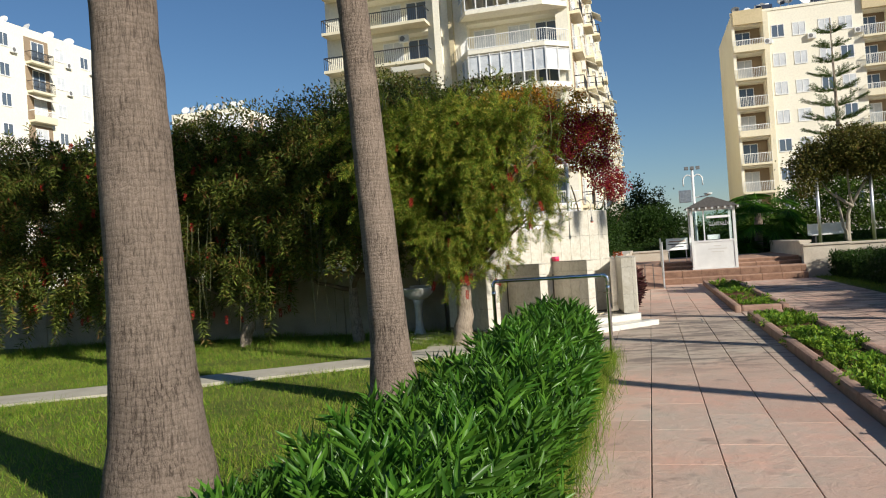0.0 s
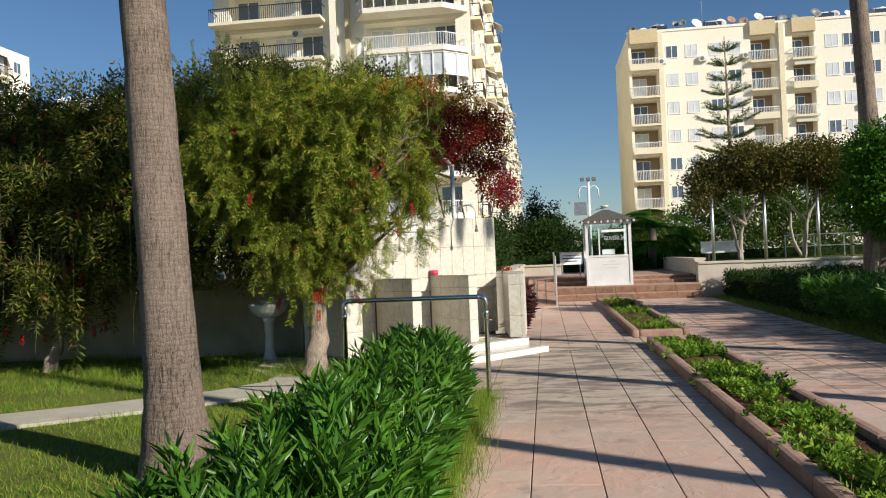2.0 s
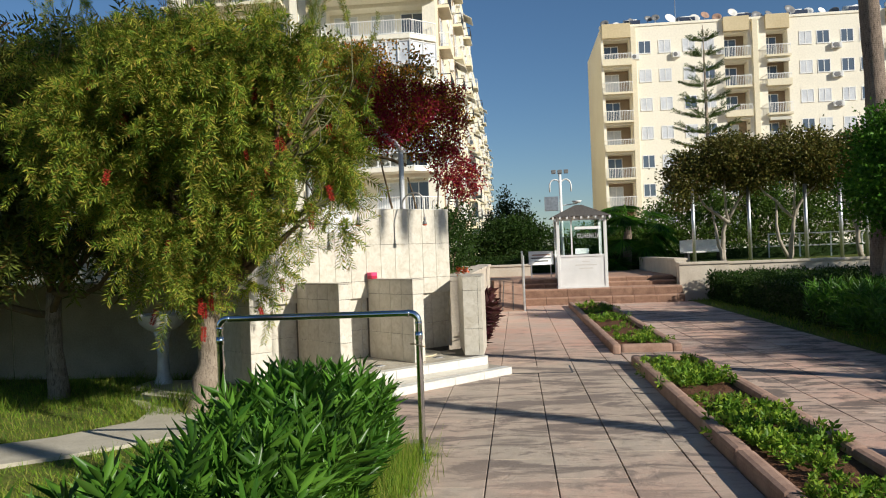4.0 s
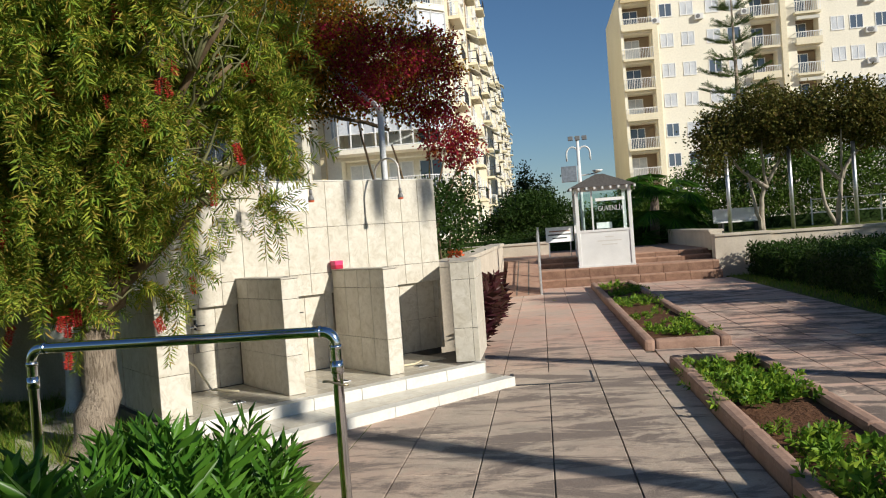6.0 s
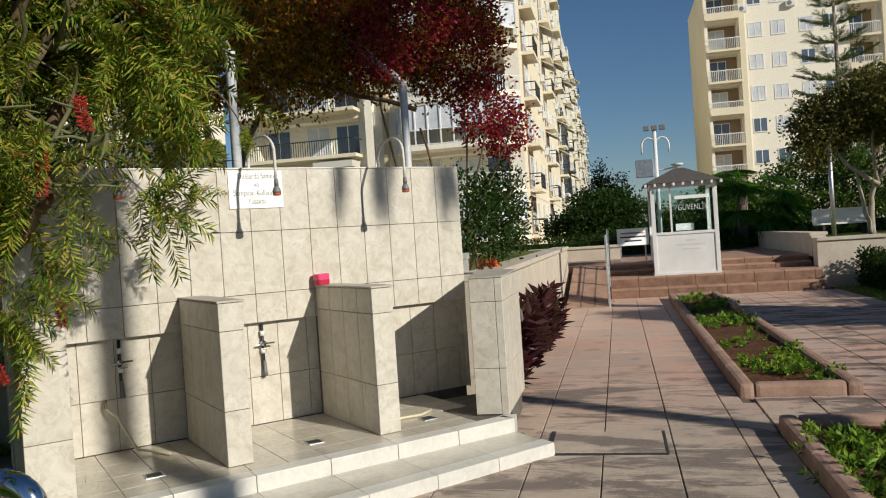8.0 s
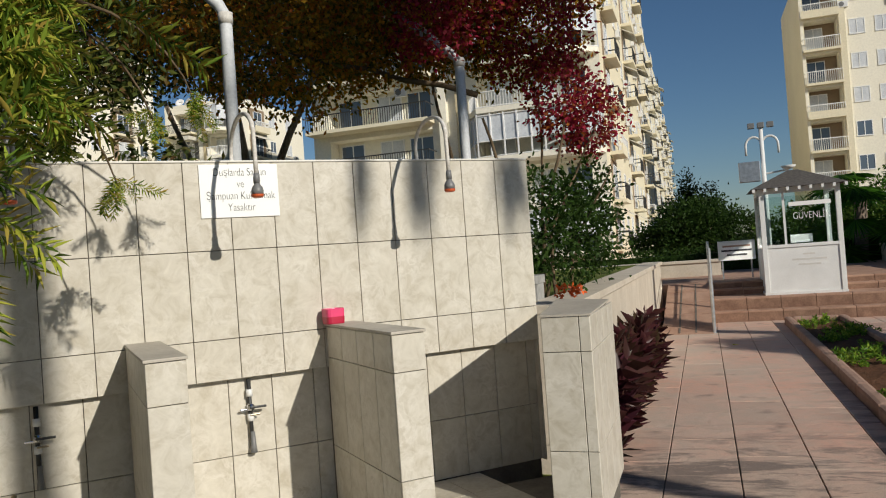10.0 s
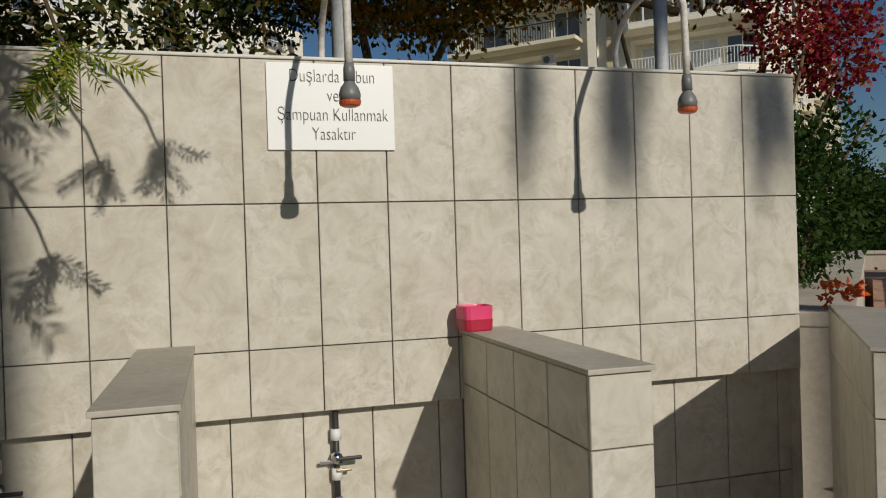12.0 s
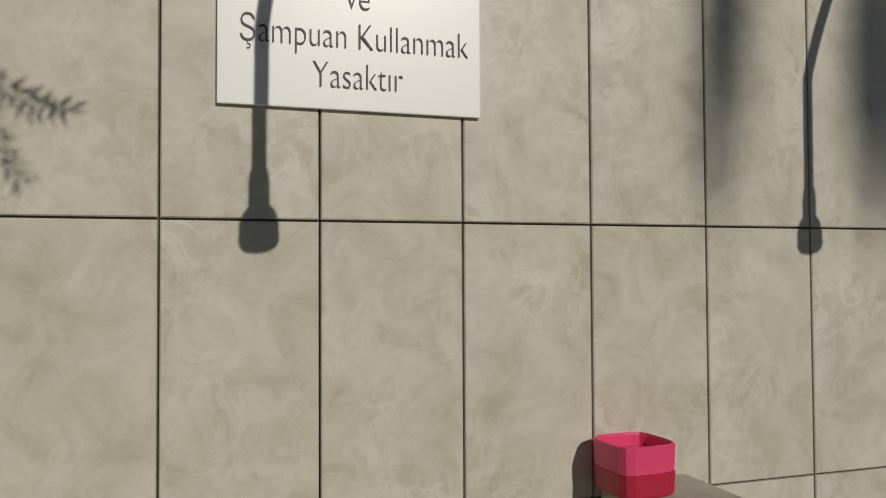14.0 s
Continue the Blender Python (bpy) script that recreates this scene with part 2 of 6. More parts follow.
M_WALLDEEP = mottled("ochre_render", (0.56, 0.46, 0.28), (0.66, 0.56, 0.36), 0.3, 0.85, 6, 0.1, 0.01).m
M_WIN = Mat("window_glass", 0.06, 0.0, 0.8).color((0.10, 0.13, 0.17)).m
M_CURTAIN = mottled("curtained_window", (0.50, 0.53, 0.57), (0.76, 0.78, 0.79), 1.2, 0.25, 8, 0.0, 0.001, 0.6, True).m
M_FRAMEWHITE = flat("white_window_frame", (0.80, 0.80, 0.78), 0.4)
# brown loggia interior with the recess shade put into its colour
M_LOGGIASHADE = mottled("brown_loggia_shade", (0.26, 0.19, 0.125), (0.36, 0.27, 0.18), 0.6, 0.9).m
M_DISH = flat("dish_grey", (0.62, 0.60, 0.56), 0.5)
M_SOLAR = flat("solar_dark", (0.05, 0.06, 0.09), 0.2)
M_AWNING = flat("striped_awning", (0.6, 0.58, 0.5), 0.8)
M_BOTTLE = leaf_mat("bottlebrush_leaf", (0.065, 0.135, 0.018), (0.18, 0.28, 0.03), (0.38, 0.43, 0.05), (0.40, 0.27, 0.06), pass_light=0.32)
M_BOTTLEDARK = leaf_mat("shrub_leaf", (0.025, 0.04, 0.010), (0.055, 0.075, 0.016), (0.13, 0.15, 0.03), (0.12, 0.06, 0.025), pass_light=0.2)
M_BOTTLEMID = leaf_mat("dull_bottlebrush_leaf", (0.03, 0.05, 0.010), (0.075, 0.105, 0.018), (0.20, 0.24, 0.04), (0.16, 0.075, 0.03), pass_light=0.28)
M_BRUSH = leaf_mat("red_brush_flower", (0.38, 0.02, 0.02), (0.52, 0.04, 0.03), (0.24, 0.025, 0.02), pass_light=0.2)
M_BOUGDARK = leaf_mat("bougainvillea_leaf", (0.06, 0.075, 0.015), (0.28, 0.21, 0.03), (0.66, 0.34, 0.03), (0.42, 0.10, 0.03), pass_light=0.5)
M_BOUGRED = leaf_mat("bougainvillea_bract", (0.26, 0.015, 0.035), (0.46, 0.025, 0.07), (0.20, 0.015, 0.025), (0.46, 0.13, 0.03), pass_light=0.42)
M_OLEANDER = leaf_mat("oleander_leaf", (0.03, 0.10, 0.012), (0.06, 0.18, 0.018), (0.13, 0.30, 0.03), (0.05, 0.13, 0.018), rough=0.34, spec=0.3)
M_BLADE = leaf_mat("grass_blade", (0.075, 0.17, 0.018), (0.155, 0.285, 0.026), (0.27, 0.37, 0.036), (0.33, 0.29, 0.085))
M_BEDLEAF = leaf_mat("bed_plant_leaf", (0.06, 0.14, 0.018), (0.15, 0.29, 0.028), (0.34, 0.45, 0.05), rough=0.4)
M_PURPLE = leaf_mat("purple_leaf", (0.05, 0.014, 0.022), (0.09, 0.022, 0.03), (0.06, 0.035, 0.02), rough=0.35)
M_FICUS = leaf_mat("ficus_leaf", (0.03, 0.10, 0.01), (0.065, 0.19, 0.016), (0.12, 0.28, 0.026), rough=0.4)
M_UMBRELLA = leaf_mat("umbrella_tree_leaf", (0.045, 0.055, 0.013), (0.10, 0.105, 0.02), (0.20, 0.18, 0.038), (0.11, 0.065, 0.022), pass_light=0.25)
M_NORFOLK = leaf_mat("norfolk_needle", (0.05, 0.085, 0.02), (0.09, 0.14, 0.035), (0.13, 0.18, 0.05))
M_HEDGE = leaf_mat("clipped_hedge_leaf", (0.016, 0.04, 0.008), (0.028, 0.064, 0.01), (0.05, 0.10, 0.017))
M_SHRUBFAR = leaf_mat("far_shrub_leaf", (0.03, 0.07, 0.011), (0.075, 0.14, 0.02), (0.15, 0.24, 0.036))
M_CYPRESS = leaf_mat("far_conifer", (0.02, 0.04, 0.015), (0.03, 0.055, 0.02))

# ---- mesh helpers ----
RNG = np.random.default_rng(7)


def link(name, me, material=None, parent=None, label=""):
    ob = new(name, me)
    if material is not None and not me.materials:
        me.materials.append(material)
    if parent is not None:
        ob.parent = parent
    if label:
        ob["label"] = label
    return ob


def mesh_of(name, bm, material=None, smooth=False):
    me = bpy.data.meshes.new(name)
    bm.normal_update()
    bm.to_mesh(me)
    bm.free()
    if smooth:
        me.shade_smooth()
    if material is not None:
        me.materials.append(material)
    return me


def part(name, bm, material, parent, label="", smooth=False):
    return link(name, mesh_of(name, bm, material, smooth), material, parent, label)


def thing(name, label, category, m=None, group="", kind=""):
    ob = new(name)
    ob.empty_display_size = 0.2
    if m is not None:
        ob.matrix_basis = m
    return tagged(ob, label, category, group, kind)


def box(bm, x0, x1, y0, y1, z0, z1, bevel=0.0):
    vs = [bm.verts.new((x, y, z)) for z in (z0, z1) for x, y in ((x0, y0), (x1, y0), (x1, y1), (x0, y1))]
    fs = [bm.faces.new([vs[i] for i in q]) for q in ((3, 2, 1, 0), (4, 5, 6, 7), (0, 1, 5, 4), (1, 2, 6, 5), (2, 3, 7, 6), (3, 0, 4, 7))]
    if bevel:
        es = list({e for f in fs for e in f.edges})
        bmesh.ops.bevel(bm, geom=es, offset=bevel, segments=2, affect="EDGES", profile=0.6)
    return bm


def B(*a, **k):
    return box(bmesh.new(), *a, **k)


def prism(bm, pts, z0, z1, bevel=0.0):
    lo = [bm.verts.new((x, y, z0)) for x, y in pts]
    hi = [bm.verts.new((x, y, z1)) for x, y in pts]
    k = len(pts)
    fs = [bm.faces.new(lo[::-1]), bm.faces.new(hi)]
    fs += [bm.faces.new((lo[i], lo[(i + 1) % k], hi[(i + 1) % k], hi[i])) for i in range(k)]
    if bevel:
        bmesh.ops.bevel(bm, geom=list(fs[1].edges), offset=bevel, segments=2, affect="EDGES")
    return bm


def tube(bm, path, radii, seg=10, caps=True):
    """A round tube along points, with a radius for each."""
    if isinstance(radii, (int, float)):
        radii = [radii] * len(path)
    path = [Vector(p) for p in path]
    rings = []
    side = None
    for i, p in enumerate(path):
        d = (path[min(i + 1, len(path) - 1)] - path[max(i - 1, 0)]).normalized()
        if side is None:
            side = d.orthogonal().normalized()
        side = (side - d * side.dot(d)).normalized()
        up = d.cross(side)
        rings.append([bm.verts.new(p + (side * math.cos(a) + up * math.sin(a)) * radii[i]) for a in [2 * math.pi * j / seg for j in range(seg)]])
    for a, b in zip(rings, rings[1:]):
        for j in range(seg):
            bm.faces.new((a[j], a[(j + 1) % seg], b[(j + 1) % seg], b[j]))
    if caps:
        bm.faces.new(rings[0][::-1])
        bm.faces.new(rings[-1])
    return bm


def lathe(bm, profile, seg=24, centre=(0, 0, 0), squash=(1, 1)):
    rings = []
    for r, z in profile:
        rings.append([bm.verts.new((centre[0] + r * squash[0] * math.cos(2 * math.pi * j / seg), centre[1] + r * squash[1] * math.sin(2 * math.pi * j / seg), centre[2] + z)) for j in range(seg)])
    for a, b in zip(rings, rings[1:]):
        for j in range(seg):
            bm.faces.new((a[j], a[(j + 1) % seg], b[(j + 1) % seg], b[j]))
    bm.faces.new(rings[0][::-1])
    bm.faces.new(rings[-1])
    return bm


def raw_mesh(name, verts, faces, material):
    """A mesh from arrays: verts (n, 3), faces (m, 3 or 4)."""
    me = bpy.data.meshes.new(name)
    k = faces.shape[1]
    me.vertices.add(len(verts))
    me.vertices.foreach_set("co", np.ascontiguousarray(verts, dtype=np.float32).ravel())
    me.loops.add(faces.size)
    me.loops.foreach_set("vertex_index", np.ascontiguousarray(faces, dtype=np.int32).ravel())
    me.polygons.add(len(faces))
    me.polygons.foreach_set("loop_start", np.arange(0, faces.size, k, dtype=np.int32))
    me.update(calc_edges=True)
    me.materials.append(material)
    return me


def frames_from(dirs, twist):
    """Rotation matrices whose y axis runs along dirs, twisted by angles."""
    d = dirs / np.linalg.norm(dirs, axis=1, keepdims=True)
    ref = np.where(np.abs(d[:, 2:3]) > 0.95, np.array([[1.0, 0, 0]]), np.array([[0, 0, 1.0]]))
    x = np.cross(d, ref)
    x /= np.linalg.norm(x, axis=1, keepdims=True)
    z = np.cross(x, d)
    c, s = np.cos(twist)[:, None], np.sin(twist)[:, None]
    x2, z2 = x * c + z * s, z * c - x * s
    return np.stack([x2, d, z2], axis=2)


def scatter(tv, tf, pos, rot, size):
    """Copies of a template joined: tv (v, 3), tf (f, k), pos (n, 3), rot (n, 3, 3), size (n,) or (n, 3)."""
    size = np.asarray(size, dtype=float)
    if size.ndim == 1:
        size = size[:, None]
    v = np.einsum("nij,nvj->nvi", rot, tv[None] * size[:, None, :]) + pos[:, None, :]
    f = tf[None] + (np.arange(len(pos)) * len(tv))[:, None, None]
    return v.reshape(-1, 3), f.reshape(-1, tf.shape[1])


LEAF_V = np.array([[0, 0, 0], [0.5, 0.45, 0.06], [0, 1, -0.05], [-0.5, 0.45, 0.06]])
LEAF_F = np.array([[0, 1, 2], [0, 2, 3]])


def unit(n, rng=RNG):
    v = rng.normal(size=(n, 3))
    return v / np.linalg.norm(v, axis=1, keepdims=True)


def leaf_shoot(n, length, spread, leaf, width, droop=0.0, start=0.1, seed=1):
    """A template: n narrow leaves round a stem of that length along y."""
    rng = np.random.default_rng(seed)
    t = np.linspace(start, 1, n)
    a = np.arange(n) * 2.4 + rng.uniform(-0.4, 0.4, n)
    d = np.stack([np.sin(a) * spread, 1.0 - 0.5 * spread + 0.3 * t, np.cos(a) * spread], axis=1)
    pos = np.stack([0 * t, t * length, -droop * t * t * length], axis=1)
    rot = frames_from(d, rng.uniform(-0.6, 0.6, n) + np.pi / 2 * 0)
    size = np.stack([np.full(n, width), leaf * rng.uniform(0.75, 1.1, n), np.full(n, leaf)], axis=1)
    return scatter(LEAF_V, LEAF_F, pos, rot, size)


def blob_points(n, centres, radii, rng=RNG, shell=0.55):
    """Points in a union of ellipsoids, more of them near the surface."""
    centres, radii = np.asarray(centres, float), np.asarray(radii, float)
    w = np.prod(radii, axis=1) ** (2 / 3)
    k = rng.choice(len(centres), n, p=w / w.sum())
    d = unit(n, rng)
    r = rng.uniform(shell, 1.0, n) ** 0.7
    return centres[k] + d * radii[k] * r[:, None], d


CACHE = {}


def tile_mesh(w, h, t, material, ch=0.003, name="tile"):
    """A tile in the x-z plane, front towards -y, back at y = 0, chamfered."""
    key = (round(w, 3), round(h, 3), t, material.name, name)
    if key not in CACHE:
        bm = bmesh.new()
        x, z = w / 2, h / 2
        back = [bm.verts.new((a * x, 0, b * z)) for a, b in ((-1, -1), (1, -1), (1, 1), (-1, 1))]
        mid = [bm.verts.new((a * x, -t + ch, b * z)) for a, b in ((-1, -1), (1, -1), (1, 1), (-1, 1))]
        top = [bm.verts.new((a * (x - ch), -t, b * (z - ch))) for a, b in ((-1, -1), (1, -1), (1, 1), (-1, 1))]
        bm.faces.new(top)
        bm.faces.new(back[::-1])
        for lo, hi in ((back, mid), (mid, top)):
            for i in range(4):
                j = (i + 1) % 4
                bm.faces.new((lo[i], lo[j], hi[j], hi[i]))
        CACHE[key] = mesh_of(name, bm, material)
    return CACHE[key]


# ---- ground and paving ----
def structure(name, bm, material, label, category, smooth=False):
    return tagged(link(name, mesh_of(name, bm, material, smooth)), label, category, kind="structure")


ground = bmesh.new()
box(ground, -600, 600, -60, 900, -0.6, -0.06)
structure("ground", ground, M_FAR, "dry bare earth ground reaching to the horizon", "ground")

lawn_bm = bmesh.new()
bmesh.ops.create_grid(lawn_bm, x_segments=60, y_segments=60, size=1.0)
for v in lawn_bm.verts:
    x, y = -20 + (v.co.x + 1) / 2 * 18.9, -6 + (v.co.y + 1) / 2 * 24
    v.co = (x, y, 0.02 * noise.noise((x * 0.7, y * 0.7, 0)) - 0.005)
structure("lawn", lawn_bm, M_GRASS_GROUND, "rough green lawn beside the paved walk", "lawn", True)
lawn2 = bmesh.new()
box(lawn2, 4.62, 30, -8, 28.4, -0.3, -0.01)
structure("side_lawn", lawn2, M_GRASS_GROUND, "shaded lawn beyond the second walk", "lawn")

PAVE_X = [-1.09, -0.55, -0.065, 0.425, 0.92, 1.2]
walk_base = tagged(link("paved_walk", mesh_of("paved_walk", B(-1.09, 4.62, -6, 27.76, -0.3, -0.022), M_JOINT)),
                   "weathered pink and grey stamped concrete slab walk", "walkway", kind="structure")


def paving_slab(x0, x1, y0, y1, parent):
    me = tile_mesh(x1 - x0 - (0.009 if y0 > 9.5 else 0.008), y1 - y0 - (0.010 if y0 > 9.5 else 0.005), 0.03, M_PAVE, 0.003, "paving_slab")
    ob = link("paving_slab", me, None, parent)
    ob.matrix_basis = pose((x0 + x1) / 2, (y0 + y1) / 2, -0.03 + random.uniform(-0.002, 0.002), -90, 0, 0)
    return ob


# ---- planting beds ----
def kerb_run(x0, x1, y0, y1, parent):
    bm = B(x0, x1, y0, y1, -0.05, 0.12, bevel=0.04)
    return part("kerb", bm, M_KERB, parent)


def planting_bed(name, x0, x1, y0, y1, label):
    bed = thing(name, label, "planting bed", kind="structure")
    n = max(1, round((y1 - y0) / 1.0))
    for i in range(n):
        a, b = y0 + (y1 - y0) * i / n, y0 + (y1 - y0) * (i + 1) / n
        kerb_run(x0, x0 + 0.13, a + 0.002, b - 0.002, bed)
        kerb_run(x1 - 0.13, x1, a + 0.002, b - 0.002, bed)
    kerb_run(x0 + 0.132, x1 - 0.132, y1 - 0.13, y1, bed)
    kerb_run(x0 + 0.132, x1 - 0.132, y0, y0 + 0.13, bed)
    bm = bmesh.new()
    bmesh.ops.create_grid(bm, x_segments=10, y_segments=60, size=1.0)
    for v in bm.verts:
        x, y = x0 + 0.1 + (v.co.x + 1) / 2 * (x1 - x0 - 0.2), y0 + 0.1 + (v.co.y + 1) / 2 * (y1 - y0 - 0.2)
        v.co = (x, y, 0.05 + 0.03 * noise.noise((x * 4, y * 4, 3)))
    part("soil", bm, M_SOIL, bed, "red brown crumbly soil", True)
    return bed


bed_near = planting_bed("planting_bed", 1.2, 2.12, 1.0, 16.05, "long bed with pink concrete kerb and red soil")
bed_far = planting_bed("planting_bed", 1.1, 2.12, 17.2, 27.2, "long bed with pink concrete kerb and red soil")


def bed_plants(x0, x1, y0, y1, n, seed):
    rng = np.random.default_rng(seed)
    cx, cy = rng.uniform(x0, x1, n), rng.uniform(y0, y1, n)
    keep = np.array([noise.noise((a * 1.6, b * 1.1, seed)) > -0.28 for a, b in zip(cx, cy)])
    cx, cy = cx[keep], cy[keep]
    vig = rng.uniform(0.55, 1.5, len(cx))
    k = rng.integers(0, len(cx), len(cx) * 8)
    n = len(k)
    off = rng.normal(0, 0.055, (n, 2)) * vig[k][:, None]
    d = np.stack([off[:, 0] * 9 + rng.normal(0, 0.3, n), off[:, 1] * 9 + rng.normal(0, 0.3, n), np.ones(n)], axis=1)
    tv, tf = leaf_shoot(14, 0.10, 0.95, 0.05, 0.021, seed=seed)
    v, f = scatter(tv, tf, np.stack([cx[k] + off[:, 0], cy[k] + off[:, 1], np.full(n, 0.045)], axis=1), frames_from(d, rng.uniform(0, 6.3, n)), vig[k] * rng.uniform(0.8, 1.2, n))
    return tagged(link("bed_plants", raw_mesh("bed_plants", v, f, M_BEDLEAF)), "low bright green leafy bedding plants in red soil", "bedding plants", kind="stuff")


bed_plants(1.38, 1.95, 1.2, 15.9, 225, 11)
bed_plants(1.28, 1.95, 17.4, 27.0, 62, 12)

# ---- concrete path across the lawn ----
path_bm = bmesh.new()
mid = [(-14, 6.0), (-9.5, 8.6), (-7.2, 9.9), (-5.6, 10.9), (-4.3, 11.8), (-3.6, 12.6), (-3.7, 13.4), (-4.3, 14.2), (-4.4, 15.2)]
prev = None
for i, (x, y) in enumerate(mid):
    a = Vector(mid[min(i + 1, len(mid) - 1)]) - Vector(mid[max(i - 1, 0)])
    side = Vector((-a.y, a.x)).normalized() * (0.42 if i < 5 else 0.55)
    row = [path_bm.verts.new((x + side.x * k, y + side.y * k, z)) for k, z in ((1, -0.1), (1, 0.028), (-1, 0.028), (-1, -0.1))]
    if prev:
        for j in range(3):
            path_bm.faces.new((prev[j], prev[j + 1], row[j + 1], row[j]))
    prev = row
structure("lawn_path", path_bm, M_LAWNPATH, "narrow pale concrete footpath curving across the lawn", "footpath")

# ---- terrace, stairs, ramp and planters ----
terrace = structure("terrace", B(-14, 60, 29.6, 70, -0.3, 0.70), M_STEP, "raised pink paved terrace above the steps", "terrace")
stairs = thing("stairs", "broad pink stone steps up to the terrace", "stairs", kind="structure")
for k, (y0, y1, x0) in enumerate(((27.75, 28.06, -0.1), (28.062, 29.0, -0.1), (29.002, 29.3, -0.1), (29.302, 29.598, -0.1))):
    z = (0.21, 0.44, 0.57, 0.70)[k]
    x = x0
    while x < 4.38:
        w = min(0.62, 4.4 - x)
        part("step_block", B(x + 0.002, x + w - 0.003, y0, y1, -0.05, z, bevel=0.012), M_STEP, stairs)
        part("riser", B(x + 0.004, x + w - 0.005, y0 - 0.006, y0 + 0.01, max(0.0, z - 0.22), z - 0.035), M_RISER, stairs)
        x += w
ramp = thing("ramp", "narrow pale ramp beside the steps", "ramp", kind="structure")
rb = bmesh.new()
prof = [(25.9, 0.0), (29.6, 0.70), (29.6, -0.05), (25.9, -0.05)]
lo = [rb.verts.new((-1.0, y, z)) for y, z in prof]
hi = [rb.verts.new((-0.14, y, z)) for y, z in prof]
rb.faces.new(lo), rb.faces.new(hi[::-1])
for i in range(4):
    rb.faces.new((lo[i], hi[i], hi[(i + 1) % 4], lo[(i + 1) % 4])[::-1])
part("ramp_body", rb, M_STEP, ramp)
for i in range(4):
    y = 26.3 + i * 0.85
    part("ramp_strip", B(-0.98, -0.16, y, y + 0.03, (y - 25.9) * 0.189 - 0.01, (y - 25.9) * 0.189 + 0.012), M_KERB, ramp)
for x in (-0.72, -0.44):
    sb = bmesh.new()
    side_a = [sb.verts.new((x, y, (y - 25.9) * 0.1892 + dz)) for y, dz in ((26.0, -0.01), (29.5, -0.01), (29.5, 0.008), (26.0, 0.008))]
    side_b = [sb.verts.new((x + 0.03, *v.co.yz)) for v in side_a]
    sb.faces.new(side_a[::-1]), sb.faces.new(side_b)
    for i in range(4):
        sb.faces.new((side_a[i], side_a[(i + 1) % 4], side_b[(i + 1) % 4], side_b[i]))
    part("ramp_strip", sb, M_JOINT, ramp)

rail = thing("ramp_handrail", "thin grey steel handrail beside the ramp", "handrail")
for y in (26.0, 27.6, 29.3):
    z = (y - 25.9) * 0.189
    part("post", tube(bmesh.new(), [(-0.12, y, max(0, z) - 0.02), (-0.12, y, z + 1.45 if y < 26.5 else z + 0.95)], 0.03, 8), M_STEEL, rail)
for dz in (0.92, 0.5):
    part("bar", tube(bmesh.new(), [(-0.12, 26.0, dz), (-0.12, 29.3, 3.4 * 0.189 + dz)], 0.02, 8), M_STEEL, rail)


def planter_wall(name, x0, x1, y0, y1, z0, z1, material, label, cap=None, block=1.2):
    ob = thing(name, label, "planter", kind="structure")
    part("core", B(x0 + 0.01, x1 - 0.01, y0 + 0.01, y1 - 0.01, z0 - 0.05, z1 - 0.07), material, ob)
    along_x = (x1 - x0) > (y1 - y0)
    a, b = (x0, x1) if along_x else (y0, y1)
    n = max(1, round((b - a) / block))
    for i in range(n):
        p, q = a + (b - a) * i / n + 0.002, a + (b - a) * (i + 1) / n - 0.002
        if along_x:
            part("coping", B(p, q, y0 - 0.03, y1 + 0.03, z1 - 0.07, z1, bevel=0.008), cap or material, ob)
        else:
            part("coping", B(x0 - 0.03, x1 + 0.03, p, q, z1 - 0.07, z1, bevel=0.008), cap or material, ob)
    return ob


planter_wall("planter_wall", 4.42, 5.86, 28.55, 29.0, 0, 1.08, M_PLANTER, "cream stone planter wall beside the steps")
planter_wall("planter_wall", 5.865, 24, 28.7, 29.05, 0, 1.06, M_PLANTER, "long cream stone planter wall along the terrace")
planter_wall("planter_wall", 4.42, 4.75, 29.05, 36, 0.7, 1.2, M_PLANTER, "cream stone planter wall along the terrace")
soil_up = structure("planter_soil", B(4.76, 24, 29.06, 36, 0.5, 1.0), M_GRASS_GROUND, "planted soil behind the planter wall", "soil")
planter_wall("planter_wall", -1.45, -1.12, 17.35, 29.5, 0, 1.22, M_PLANTER, "cream stone planter wall beside the walk")
planter_wall("planter_wall", -2.6, -1.46, 17.9, 18.2, 0, 1.42, M_GREYMARBLE, "grey marble faced planter wall behind the showers")
structure("planter_soil", B(-8, -1.46, 18.21, 33, -0.1, 1.1), M_GRASS_GROUND, "planted soil behind the low wall", "soil")
planter_wall("planter_wall", -9, 0.2, 33.0, 33.35, 0.7, 1.12, M_PLANTER, "low cream wall at the far side of the terrace")

# ---- boundary wall behind the lawn ----
bw = thing("wall_north", "stained grey concrete wall with upright joints", "wall", kind="structure")
x = -22.0
while x < -3.6:
    w = 1.9
    part("wall_panel", B(x + 0.008, min(x + w, -3.3) - 0.008, 15.9, 16.1, -0.1, 1.36 + 0.02 * math.sin(x * 3), bevel=0.01), M_CONC, bw)
    x += w
part("pillar", B(-5.5, -4.55, 15.72, 15.89, -0.1, 1.95, bevel=0.01), M_CONC, bw)
structure("back_soil", B(-22, -3.3, 16.11, 33, -0.1, 0.9), M_GRASS_GROUND, "raised soil behind the concrete wall", "soil")

